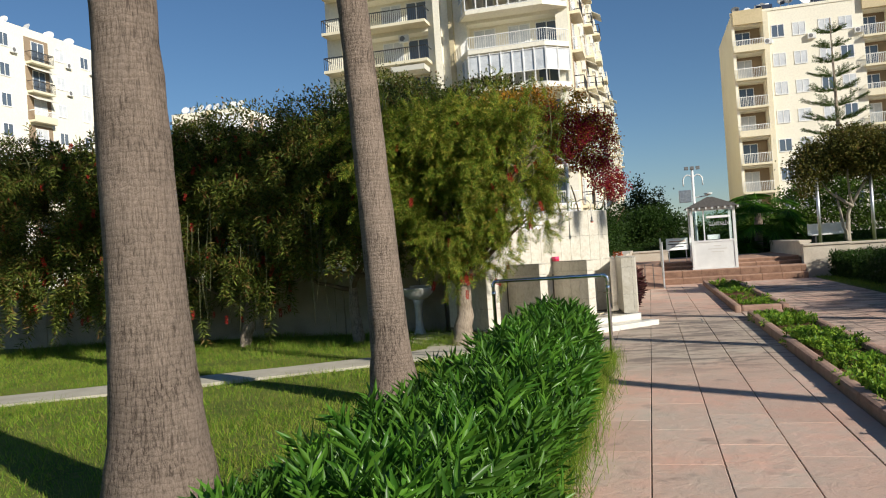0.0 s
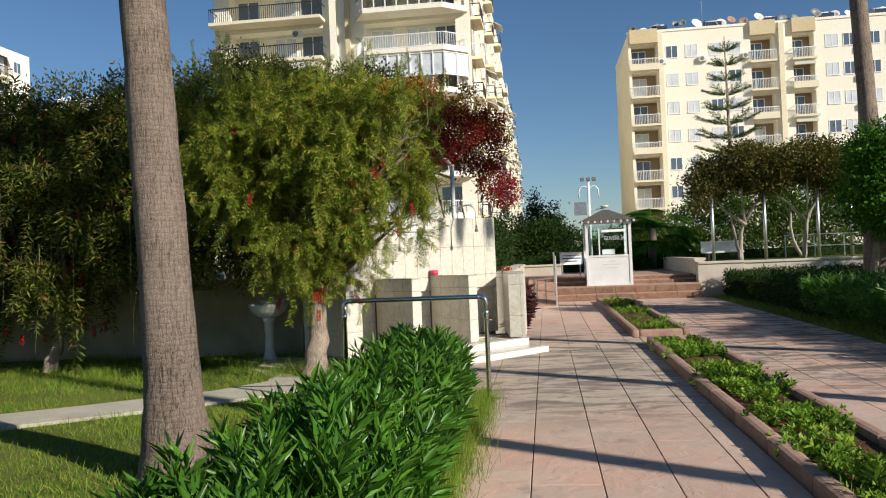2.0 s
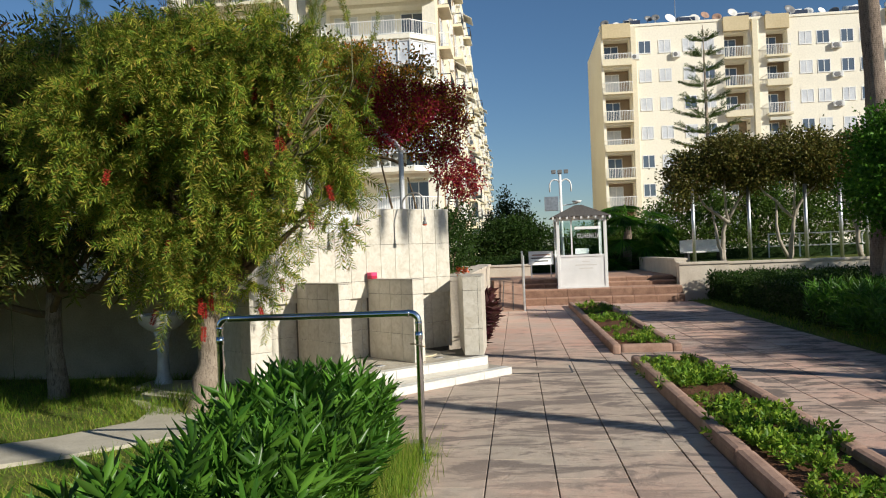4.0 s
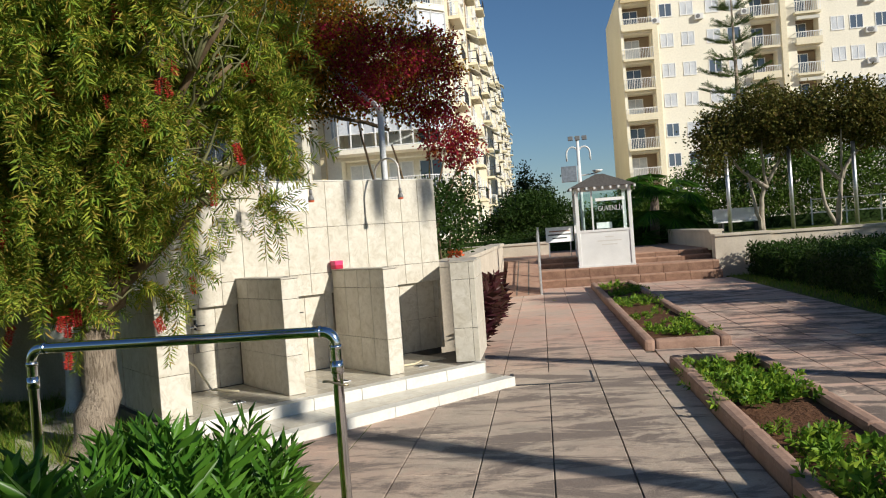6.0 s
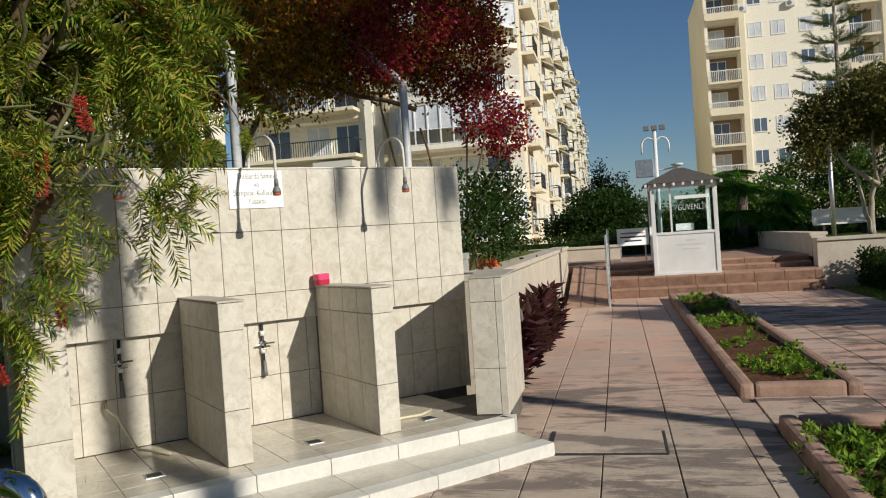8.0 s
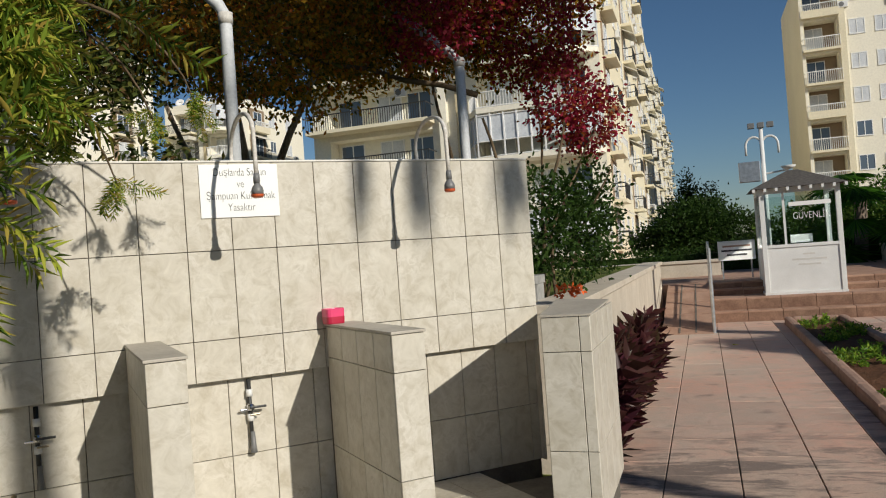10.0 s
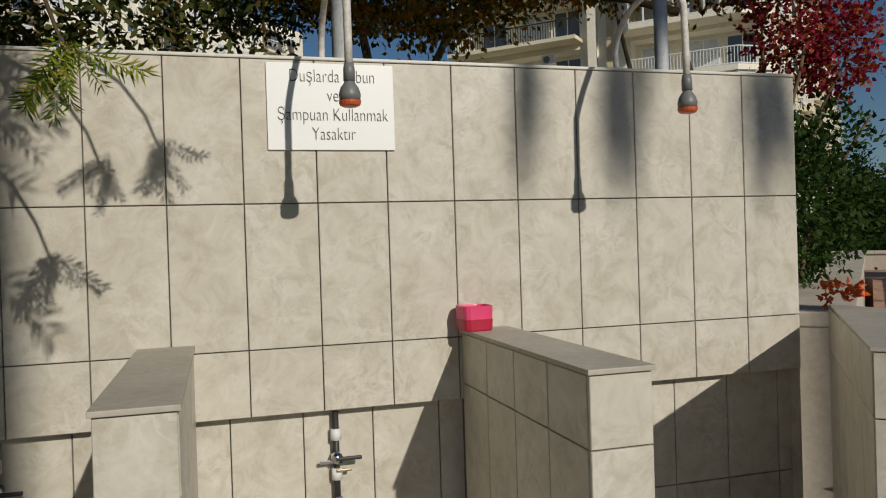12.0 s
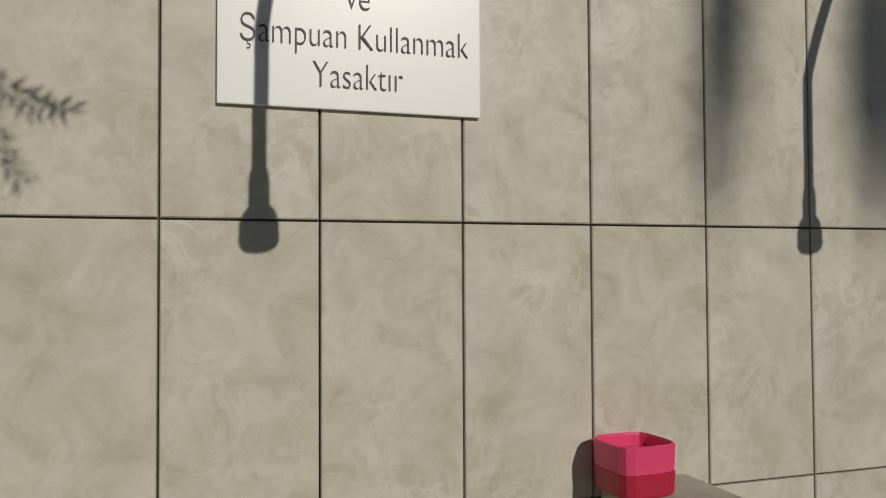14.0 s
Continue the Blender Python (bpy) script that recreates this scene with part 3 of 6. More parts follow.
# ---- shower block ----
shower = thing("shower_block", "outdoor shower wall clad in beige marbled tiles with four low partitions", "shower block",
               pose(-9.162, 9.162, 0, 0, 0, 45), kind="structure")
S0, S1, ZT = 7.37, 11.12, 2.238
core = bmesh.new()
box(core, S0 + 0.004, S1 - 0.004, 0.068, 0.29, -0.1, ZT - 0.002)
part("wall_core", core, M_GROUT, shower)


def lay_tiles(s_edges, z_edges, d, parent, material=M_TILE, thick=0.012, turn=0.0, gap=0.004, name="tile", origin=None):
    """Tiles over a face. turn 0 faces the walk, -90 the low-s side, 90 the high-s side; s runs along the face."""
    for a, b in zip(s_edges, s_edges[1:]):
        for z0, z1 in zip(z_edges, z_edges[1:]):
            me = tile_mesh(b - a - gap, z1 - z0 - gap, thick, material, 0.002, name)
            ob = link(name, me, None, parent)
            mid_s, mid_z = (a + b) / 2, (z0 + z1) / 2
            if origin is None:
                ob.matrix_basis = pose(mid_s, -d, mid_z)
            else:
                ob.matrix_basis = pose(origin[0], origin[1], 0, 0, 0, turn) @ pose(mid_s, 0, mid_z)


JOINTS = [S0] + [round(8.87 + 0.25 * k, 3) for k in range(-5, 10)] + [S1]
part("overhang_core", B(S0 + 0.004, S1 - 0.004, 0.012, 0.0675, 1.012, ZT - 0.003), M_GROUT, shower)
lay_tiles(JOINTS, [1.01, 1.24, 1.74, ZT], -0.012, shower)
LOWJ = [S0] + [round(8.80 + 0.25 * k, 3) for k in range(-5, 10)] + [S1]
lay_tiles(LOWJ, [0.19, 0.57, 1.012], -0.068, shower)
part("coping", B(S0 - 0.005, S1 + 0.005, -0.006, 0.30, ZT, ZT + 0.012, bevel=0.004), M_WHITETILE, shower)
lay_tiles([0.0, 0.28], [0.19, 0.74, 1.24, 1.74, ZT], 0, shower, turn=90, origin=(S1 - 0.004, 0.006))
lay_tiles([-0.28, 0.0], [0.19, 0.74, 1.24, 1.74, ZT], 0, shower, turn=-90, origin=(S0 + 0.004, 0.006))
PZ = [0.19, 0.55, 1.07, 1.255]
for s0, s1 in ((7.37, 7.63), (8.52, 8.69), (9.63, 9.805)):
    part("partition_core", B(s0 + 0.012, s1 - 0.012, -1.008, 0.066, 0.0, 1.253), M_GROUT, shower)
    lay_tiles([s0, s1], PZ, 1.008, shower)
    lay_tiles([-1.008, -0.77, -0.52, -0.27, -0.003], PZ, 0, shower, turn=90, origin=(s1 - 0.012, 0))
    lay_tiles([0.003, 0.27, 0.52, 0.77, 1.008], PZ, 0, shower, turn=-90, origin=(s0 + 0.012, 0))
    part("partition_cap", B(s0 - 0.006, s1 + 0.006, -1.03, -0.003, 1.256, 1.270, bevel=0.003), M_CAP, shower, "grey stone cap")


def local_sd(x, y):
    return ((x + y) / math.sqrt(2), -((x - y) / math.sqrt(2) + 12.957))


part("end_pier_core", prism(bmesh.new(), [local_sd(*p) for p in ((-1.018, 15.862), (-0.782, 15.862), (-0.81, 16.9), (-1.182, 17.21))], 0.0, 1.254), M_GROUT, shower)
part("end_pier_cap", prism(bmesh.new(), [local_sd(*p) for p in ((-1.035, 15.845), (-0.765, 15.845), (-0.795, 16.91), (-1.19, 17.22))], 1.256, 1.267), M_CAP, shower, "grey stone cap")
fl = local_sd(-1.03, 15.862)
lay_tiles([0, 0.2, 0.26], PZ, 0, shower, turn=-45, origin=fl)
fr = local_sd(-0.782, 15.85)
lay_tiles([0, 0.25, 0.5, 0.75, 1.0], PZ, 0, shower, turn=45, origin=fr)
bl = local_sd(-1.182, 17.21)
ang = math.degrees(math.atan2(15.85 - 17.21, -1.018 + 1.182)) - 45
lay_tiles([0.0, 0.36, 0.61, 0.86, 1.11, 1.36], PZ, 0, shower, turn=ang, origin=bl)
floor_pts = [(S0 - 0.05, 0.06), (S0 - 0.05, -1.31), (10.61, -1.31), (10.70, -1.215), (11.12, -0.3)]
part("stall_floor", prism(bmesh.new(), floor_pts, -0.05, 0.178), M_GROUT, shower)
for i in range(13):
    a = S0 + i * 0.25
    for d0, d1 in ((-0.05, 0.33), (0.33, 0.66), (0.66, 0.99), (0.99, 1.19)):
        if a + 0.25 < 10.5 + (1.0 - d1) * 0.5:
            t = link("floor_tile", tile_mesh(0.246, d1 - d0 - 0.004, 0.01, M_WETTILE, 0.002, "floor_tile"), None, shower)
            t.matrix_basis = pose(a + 0.125, -(d0 + d1) / 2, 0.178, -90, 0, 0)
E_S = [S0 - 0.05] + [round(7.6 + 0.5 * k, 3) for k in range(6)] + [10.61]
for a, b in zip(E_S, E_S[1:]):
    part("kerb_tile", B(a + 0.002, b - 0.002, -1.335, -1.195, 0.07, 0.192, bevel=0.004), M_WHITETILE, shower)
part("kerb_tile", prism(bmesh.new(), [(10.612, -1.335), (10.70, -1.24), (10.62, -1.17), (10.55, -1.195)], 0.07, 0.192), M_WHITETILE, shower)
part("step_base", prism(bmesh.new(), [(S0 - 0.4, -1.3), (S0 - 0.4, -1.96), (10.50, -1.78), (10.66, -1.36)], -0.05, 0.078), M_GROUT, shower)
for a, b in zip(E_S, E_S[1:]):
    f = lambda s: 1.96 - 0.18 * (s - S0) / (10.5 - S0)
    part("step_tile", prism(bmesh.new(), [(a + 0.002, -1.337), (a + 0.002, -f(a) + 0.13), (b - 0.002, -f(b) + 0.13), (b - 0.002, -1.337)], 0.078, 0.088), M_WETTILE, shower)
    part("step_edge_tile", prism(bmesh.new(), [(a + 0.002, -f(a) + 0.128), (a + 0.002, -f(a) - 0.01), (b - 0.002, -f(b) - 0.01), (b - 0.002, -f(b) + 0.128)], -0.02, 0.090), M_WHITETILE, shower)

SH = shower.matrix_basis


def outdoor_shower(s, lean):
    """A curved pipe over the wall's top with a shower rose."""
    ob = thing("outdoor_shower", "curved chalky shower pipe with orange edged head over the wall", "shower", SH @ pose(s, 0, 0), group="showers over the wall")
    pts = [(-lean, 0.10, 2.0), (-lean, 0.09, 2.26)]
    for k in range(13):
        a = math.pi * k / 12 * 0.92
        pts.append((-lean + (k / 12) * lean, 0.09 - 0.318 * (1 - math.cos(a)), 2.285 + 0.175 * math.sin(a)))
    pts.append((0, -0.541, 2.19))
    pts.append((0, -0.542, 2.088))
    part("pipe", tube(bmesh.new(), pts, 0.0118, 10), M_ARM, ob, "flaking chalky paint", smooth=True)
    part("collar", lathe(bmesh.new(), [(0.014, 0.05), (0.017, 0.03), (0.017, 0.0)], 14, (0, -0.542, 2.053)), M_GREYPLASTIC, ob, smooth=True)
    part("shower_head", lathe(bmesh.new(), [(0.030, 0.0), (0.0315, 0.018), (0.026, 0.036), (0.016, 0.050), (0.012, 0.060)], 18, (0, -0.542, 1.997)), M_GREYPLASTIC, ob, smooth=True)
    part("face_ring", lathe(bmesh.new(), [(0.020, -0.004), (0.029, 0.0), (0.0315, 0.006), (0.032, 0.013)], 18, (0, -0.542, 1.984)), M_ORANGEPLASTIC, ob, "orange plastic rim")
    return ob


for s, lean in ((8.05, 0.0), (9.152, -0.01), (10.248, -0.10)):
    outdoor_shower(s, lean)


def text_part(body, size, x, z, parent, y, material=M_INK, squeeze=0.86):
    cu = bpy.data.curves.new("lettering", "FONT")
    cu.body, cu.size, cu.align_x, cu.align_y = body, size, "CENTER", "CENTER"
    cu.extrude, cu.offset = 0.0008, -0.0012 * size / 0.068
    tmp = bpy.data.objects.new("lettering_curve", cu)
    dg = bpy.context.evaluated_depsgraph_get()
    scene.collection.objects.link(tmp)
    dg.update()
    me = bpy.data.meshes.new_from_object(tmp.evaluated_get(dg))
    bpy.data.objects.remove(tmp)
    me.name = "lettering"
    me.materials.clear()
    ob = link("lettering", me, material, parent)
    ob.matrix_basis = pose(x, y, z, 90, 0, 0) @ Matrix.Diagonal((squeeze, 1, 1, 1))
    return ob


sign = thing("wall_sign", "white sign board with dark serif lettering on the tiled wall", "sign", SH @ pose(9.178, -0.002, 0))
part("board", B(-0.2225, 0.2225, -0.007, 0.0, 1.924, 2.226, bevel=0.002), M_SIGN, sign)
for k, (body, size) in enumerate((("Duşlarda Sabun", 0.064), ("ve", 0.064), ("Şampuan Kullanmak", 0.064), ("Yasaktır", 0.064))):
    text_part(body, size, 0.005, 2.180 - 0.067 * k, sign, -0.0085, squeeze=0.74)

pot = thing("pink_container", "square pink translucent plastic container on the partition", "container", SH @ pose(9.657, -0.075, 1.270, 0, 0, 4))
pb = bmesh.new()


def soft_square(bm, half, z, n=28):
    """A ring of vertices round a square with rounded corners."""
    ring = []
    for j in range(n):
        a = 2 * math.pi * (j + 0.5) / n
        c, d = math.cos(a), math.sin(a)
        k = half / (abs(c) ** 5 + abs(d) ** 5) ** 0.2
        ring.append(bm.verts.new((k * c, k * d, z)))
    return ring


tub_rings = [soft_square(pb, r, z) for r, z in ((0.050, 0.0), (0.0545, 0.006), (0.058, 0.088), (0.0555, 0.0895), (0.054, 0.084), (0.053, 0.066))]
pb.faces.new(tub_rings[0][::-1]), pb.faces.new(tub_rings[-1])
for lo_ring, hi_ring in zip(tub_rings, tub_rings[1:]):
    for i in range(len(lo_ring)):
        j = (i + 1) % len(lo_ring)
        pb.faces.new((lo_ring[i], lo_ring[j], hi_ring[j], hi_ring[i]))
part("tub", pb, M_PINK, pot)
sleeve = bmesh.new()
sleeve_rings = [soft_square(sleeve, r, z) for r, z in ((0.0530, 0.001), (0.0556, 0.006), (0.0576, 0.042), (0.0560, 0.0425))]
sleeve.faces.new(sleeve_rings[0][::-1]), sleeve.faces.new(sleeve_rings[-1])
for lo_ring, hi_ring in zip(sleeve_rings, sleeve_rings[1:]):
    for i in range(len(lo_ring)):
        j = (i + 1) % len(lo_ring)
        sleeve.faces.new((lo_ring[i], lo_ring[j], hi_ring[j], hi_ring[i]))
part("filling", sleeve, M_PINKDARK, pot, "darker pink contents")


def shower_tap(s, hose):
    ob = thing("shower_tap", "wall tap with lever and dark hand shower hanging on its pipe", "tap", SH @ pose(s, 0.055, 0), group="stall taps")
    part("pipe", tube(bmesh.new(), [(0, -0.025, 0.62), (0, -0.025, 1.0)], 0.012, 10), M_BLACK, ob, "black rubber coated pipe", smooth=True)
    part("valve", tube(bmesh.new(), [(0, 0.0, 0.84), (0, -0.06, 0.84)], 0.02, 12), M_CHROME, ob, smooth=True)
    part("lever", B(-0.008, 0.085, -0.068, -0.054, 0.833, 0.846, bevel=0.004), M_BLACK, ob)
    part("collar", tube(bmesh.new(), [(0, -0.025, 0.90), (0, -0.025, 0.94)], 0.019, 12), M_WHITE, ob, smooth=True)
    part("collar", tube(bmesh.new(), [(0, -0.025, 0.76), (0, -0.025, 0.80)], 0.019, 12), M_WHITE, ob, smooth=True)
    part("second_lever", B(-0.005, 0.05, -0.05, -0.04, 0.79, 0.80, bevel=0.003), M_BRASS, ob)
    part("hand_shower", tube(bmesh.new(), [(0.004, -0.035, 0.70), (0.004, -0.035, 0.62), (0.004, -0.035, 0.58)], [0.012, 0.016, 0.021], 10), M_GREYPLASTIC, ob, smooth=True)
    part("bracket", B(-0.06, 0.0, -0.04, -0.03, 0.82, 0.832, bevel=0.003), M_CHROME, ob)
    if hose:
        part("elbow", tube(bmesh.new(), [(-0.12, 0, 0.56), (-0.12, -0.05, 0.57), (-0.12, -0.07, 0.52)], 0.013, 8), M_BRASS, ob, smooth=True)
        part("hose", tube(bmesh.new(), [(-0.12, -0.07, 0.52), (-0.06, -0.12, 0.46), (0.0, -0.16, 0.33), (0.05, -0.2, 0.22), (0.16, -0.3, 0.205), (0.22, -0.45, 0.205)], 0.011, 8), M_HOSE, ob, "cream rubber hose", True)
    return ob


for s, hose in ((8.08, True), (9.16, False), (10.18, False)):
    shower_tap(s, hose)
for s_d in (8.1, 9.2, 10.15):
    dr = thing("floor_drain", "small square metal floor drain in the stall", "floor drain", SH @ pose(s_d, -0.82, 0.189), group="stall drains")
    part("frame", B(-0.06, 0.06, -0.06, 0.06, -0.01, 0.004, bevel=0.002), M_STEEL, dr)
    part("grate", B(-0.045, 0.045, -0.045, 0.045, 0.0045, 0.006), M_BLACK, dr)
stray = thing("hose_piece", "short cream hose lying on the stall floor", "hose", SH @ pose(10.05, -0.75, 0.19))
part("hose", tube(bmesh.new(), [(-0.2, 0, 0.012), (-0.05, 0.05, 0.012), (0.1, 0.03, 0.012), (0.25, 0.12, 0.012)], 0.011, 8), M_HOSE, stray, smooth=True)

# ---- steel rail at the hedge's end ----
hr = thing("steel_rail", "polished steel pipe rail with rounded corners", "handrail")
R = 0.06
pts = [(-1.05, 11.25, -0.05), (-1.05, 11.25, 1.13 - R)]
pts += [(-1.05 - R * (1 - math.cos(a)), 11.25, 1.13 - R + R * math.sin(a)) for a in [k * math.pi / 12 for k in range(1, 7)]]
pts += [(-2.62 + R, 11.25, 1.13)]
pts += [(-2.62 + R - R * math.sin(a), 11.25, 1.13 - R + R * math.cos(a)) for a in [k * math.pi / 12 for k in range(1, 7)]]
pts += [(-2.62, 11.25, -0.05)]
part("pipe", tube(bmesh.new(), pts, 0.026, 14), M_CHROME, hr, smooth=True)
for x, sx in ((-1.05, -1), (-2.62, 1)):
    part("collar", tube(bmesh.new(), [(x, 11.25, 0.93), (x, 11.25, 0.99)], 0.031, 14), M_CHROME, hr, smooth=True)
    part("elbow_ring", tube(bmesh.new(), [(x, 11.25, 1.045), (x, 11.25, 1.065)], 0.0295, 14), M_CHROME, hr, smooth=True)
    part("elbow_ring", tube(bmesh.new(), [(x + sx * 0.065, 11.25, 1.13), (x + sx * 0.085, 11.25, 1.13)], 0.0295, 14), M_CHROME, hr, smooth=True)
    part("foot_flange", tube(bmesh.new(), [(x, 11.25, -0.02), (x, 11.25, 0.012)], 0.055, 16), M_CHROME, hr, smooth=True)
part("hook", tube(bmesh.new(), [(-1.05 + 0.03 * k, 11.2, 0.9 - 0.012 * math.sin(k * 1.05) - 0.01) for k in range(-2, 3)], 0.006, 8), M_BRASS, hr, smooth=True)

# ---- washbasin on the lawn ----
wb = thing("washbasin", "old white pedestal washbasin against the concrete wall", "washbasin", pose(-4.9, 15.05, 0.0, 0, 0, 0))
part("pedestal", lathe(bmesh.new(), [(0.13, 0.0), (0.12, 0.05), (0.085, 0.14), (0.07, 0.4), (0.085, 0.62), (0.12, 0.74)], 20), M_PORCELAIN, wb, smooth=True)
part("basin", lathe(bmesh.new(), [(0.10, 0.70), (0.20, 0.74), (0.29, 0.82), (0.325, 0.90), (0.33, 0.93), (0.31, 0.94), (0.29, 0.92), (0.23, 0.84), (0.06, 0.80)], 28, squash=(1.0, 0.82)), M_PORCELAIN, wb, smooth=True)
part("back_ledge", B(-0.22, 0.22, 0.17, 0.25, 0.84, 0.98, bevel=0.02), M_PORCELAIN, wb)
part("tap", tube(bmesh.new(), [(0, 0.21, 0.97), (0, 0.21, 1.08), (0, 0.16, 1.12), (0, 0.08, 1.10), (0, 0.06, 1.05)], 0.012, 10), M_BRASS, wb, smooth=True)
part("base_slab", B(-0.3, 0.3, -0.3, 0.25, -0.03, 0.035, bevel=0.01), M_CONC, wb)


# ---- palms ----
def palm_trunk(x, y, radii, lean, height, label, crown=True, fronds=34, rise=-0.7, hanging=()):
    ob = thing("palm_tree", label, "palm tree", pose(x, y, 0))
    bm = bmesh.new()
    zs = np.concatenate([np.linspace(-0.1, 0.8, 12), np.linspace(0.95, height, 40)])
    rz, rr = zip(*radii)
    pts, rad = [], []
    for z in zs:
        k = max(0, z) / height
        pts.append((lean[0] * k ** 1.3, lean[1] * k ** 1.3, z))
        rad.append(float(np.interp(z, rz, rr)) * (1 + 0.002 * math.sin(z * 41) + 0.01 * noise.noise((x, y, z * 3))))
    tube(bm, pts, rad, 28)
    for v in bm.verts:
        k = 0.012 * noise.noise(v.co * 6) + 0.006 * noise.noise(v.co * 23)
        d = Vector((v.co.x, v.co.y, 0))
        if d.length > 0.01:
            v.co += d.normalized() * k
    part("trunk", bm, M_PALM, ob, smooth=True)
    if crown:
        rng = np.random.default_rng(int(abs(x * 100)))
        vv, ff, off = [], [], 0
        for i in range(fronds):
            a, el = rng.uniform(0, 6.28), rng.uniform(rise, 1.2)
            L = rng.uniform(1.3, 1.9)
            base = np.array([lean[0], lean[1], height])
            hd = np.array([math.cos(a), math.sin(a), 0])
            stem_n = 9
            s = np.linspace(0, 1, stem_n)
            P = base + np.outer(s * L * math.cos(el), hd)
            P[:, 2] += s * L * math.sin(el) - 0.5 * s * s * L
            # fan of blades from the stem's end
            n = 26
            fa = np.linspace(-1.9, 1.9, n)
            side = np.array([-hd[1], hd[0], 0])
            out = P[-1] - P[-2]
            out /= np.linalg.norm(out)
            d = np.outer(np.cos(fa), out) + np.outer(np.sin(fa), side) + np.array([0, 0, -0.25])
            v, f = scatter(LEAF_V, LEAF_F, np.repeat(P[-1:], n, 0), frames_from(d, rng.uniform(-0.3, 0.3, n)), np.stack([np.full(n, 0.06), rng.uniform(0.7, 1.0, n), np.full(n, 0.5)], 1))
            vv.append(v), ff.append(f + off)
            off += len(v)
            v, f = scatter(LEAF_V, LEAF_F, P[:-1], frames_from(np.diff(P, axis=0), np.zeros(stem_n - 1)), np.stack([np.full(stem_n - 1, 0.05), np.full(stem_n - 1, L / 7), np.full(stem_n - 1, 0.1)], 1))
            vv.append(v), ff.append(f + off)
            off += len(v)
        for hx, hy, hz, drop, wide in hanging:
            # unseen frond bent down from the crown, its straight blades added for shadow streaks
            db = bmesh.new()
            a0, b0 = np.array([lean[0], lean[1], height]), np.array([hx - x, hy - y, hz])
            m0 = (a0 + b0) / 2 + np.array([0, 0, 0.9])
            tube(db, [tuple((1 - t) ** 2 * a0 + 2 * t * (1 - t) * m0 + t * t * b0) for t in np.linspace(0, 1, 9)], 0.018, 6)
            part("dead_stalk", db, M_PALEWOOD, ob, "stalk of the added shadow frond", True)
            n = 22
            top = b0 + np.stack([rng.uniform(-wide, wide, n) * 0.52, rng.uniform(-wide, wide, n) * 0.85, rng.uniform(-0.12, 0.05, n)], 1)
            d = np.stack([rng.normal(0, 0.05, n), rng.normal(0, 0.05, n), -np.ones(n)], 1)
            v, f = scatter(LEAF_V, LEAF_F, top, frames_from(d, rng.uniform(0, 6, n)), np.stack([np.full(n, 0.05), drop * rng.uniform(0.6, 1.1, n), np.full(n, 0.1)], 1))
            link("dead_frond", raw_mesh("dead_frond", v, f, M_TWIG), None, ob, "hanging blades added to streak the wall with shadow")
        link("crown", raw_mesh("palm_crown", np.concatenate(vv), np.concatenate(ff), M_FICUS), None, ob, "fan shaped green fronds")
    return ob


palm_trunk(-3.48, 4.76, [(-0.1, 0.43), (0.15, 0.37), (0.5, 0.30), (1.3, 0.245), (3, 0.205), (9, 0.17)], (-0.30, 0.1), 9.0, "tall palm with grey fissured ringed trunk on the lawn")
palm_trunk(-3.195, 8.42, [(-0.1, 0.32), (0.15, 0.27), (0.6, 0.212), (2, 0.183), (4, 0.165), (9, 0.15)], (-0.55, 0.1), 9.5, "slender palm with grey fissured trunk beside the hedge")
palm_trunk(7.2, 21.8, [(-0.1, 0.45), (0.6, 0.36), (2, 0.27), (5, 0.19), (12, 0.17)], (-0.3, 0.2), 11.0, "tall dark palm standing in the clipped hedge")


# ---- bottlebrush trees and shrubs ----
def limb(bm, start, end, r0, r1, bow, n=9, seed=0):
    rng = np.random.default_rng(seed)
    a, b = np.array(start), np.array(end)
    off = rng.normal(0, bow, 3)
    pts = [tuple(a + (b - a) * t + off * math.sin(math.pi * t) + rng.normal(0, 0.012, 3)) for t in np.linspace(0, 1, n)]
    tube(bm, pts, [r0 + (r1 - r0) * t for t in np.linspace(0, 1, n)], 8)
    return pts


def sprays(n, centres, radii, rng, shell, droop, per=9):
    """Sprigs strung along drooping branchlets, so that the crown breaks into clumps with gaps."""
    p, d = blob_points(n, centres, radii, rng, shell)
    hd = d * 0.9 + rng.normal(0, 0.35, (n, 3))
    hd[:, 2] = np.abs(hd[:, 2]) * 0.7 + 0.05
    length = 0.45 + 0.9 * rng.uniform(0, 1, n) ** 2.2
    pos, dirs = [], []
    for k in range(per):
        t = (k + 0.5) / per
        fall = rng.uniform(*droop)
        q = p + hd * (t * length * 0.55)[:, None]
        q[:, 2] -= fall * (t ** 2) * length
        g = hd * 0.55
        g[:, 2] -= 2 * fall * t
        pos.append(q + rng.normal(0, 0.025, (n, 3)))
        dirs.append(g + rng.normal(0, 0.35, (n, 3)))
    return np.concatenate(pos), np.concatenate(dirs)


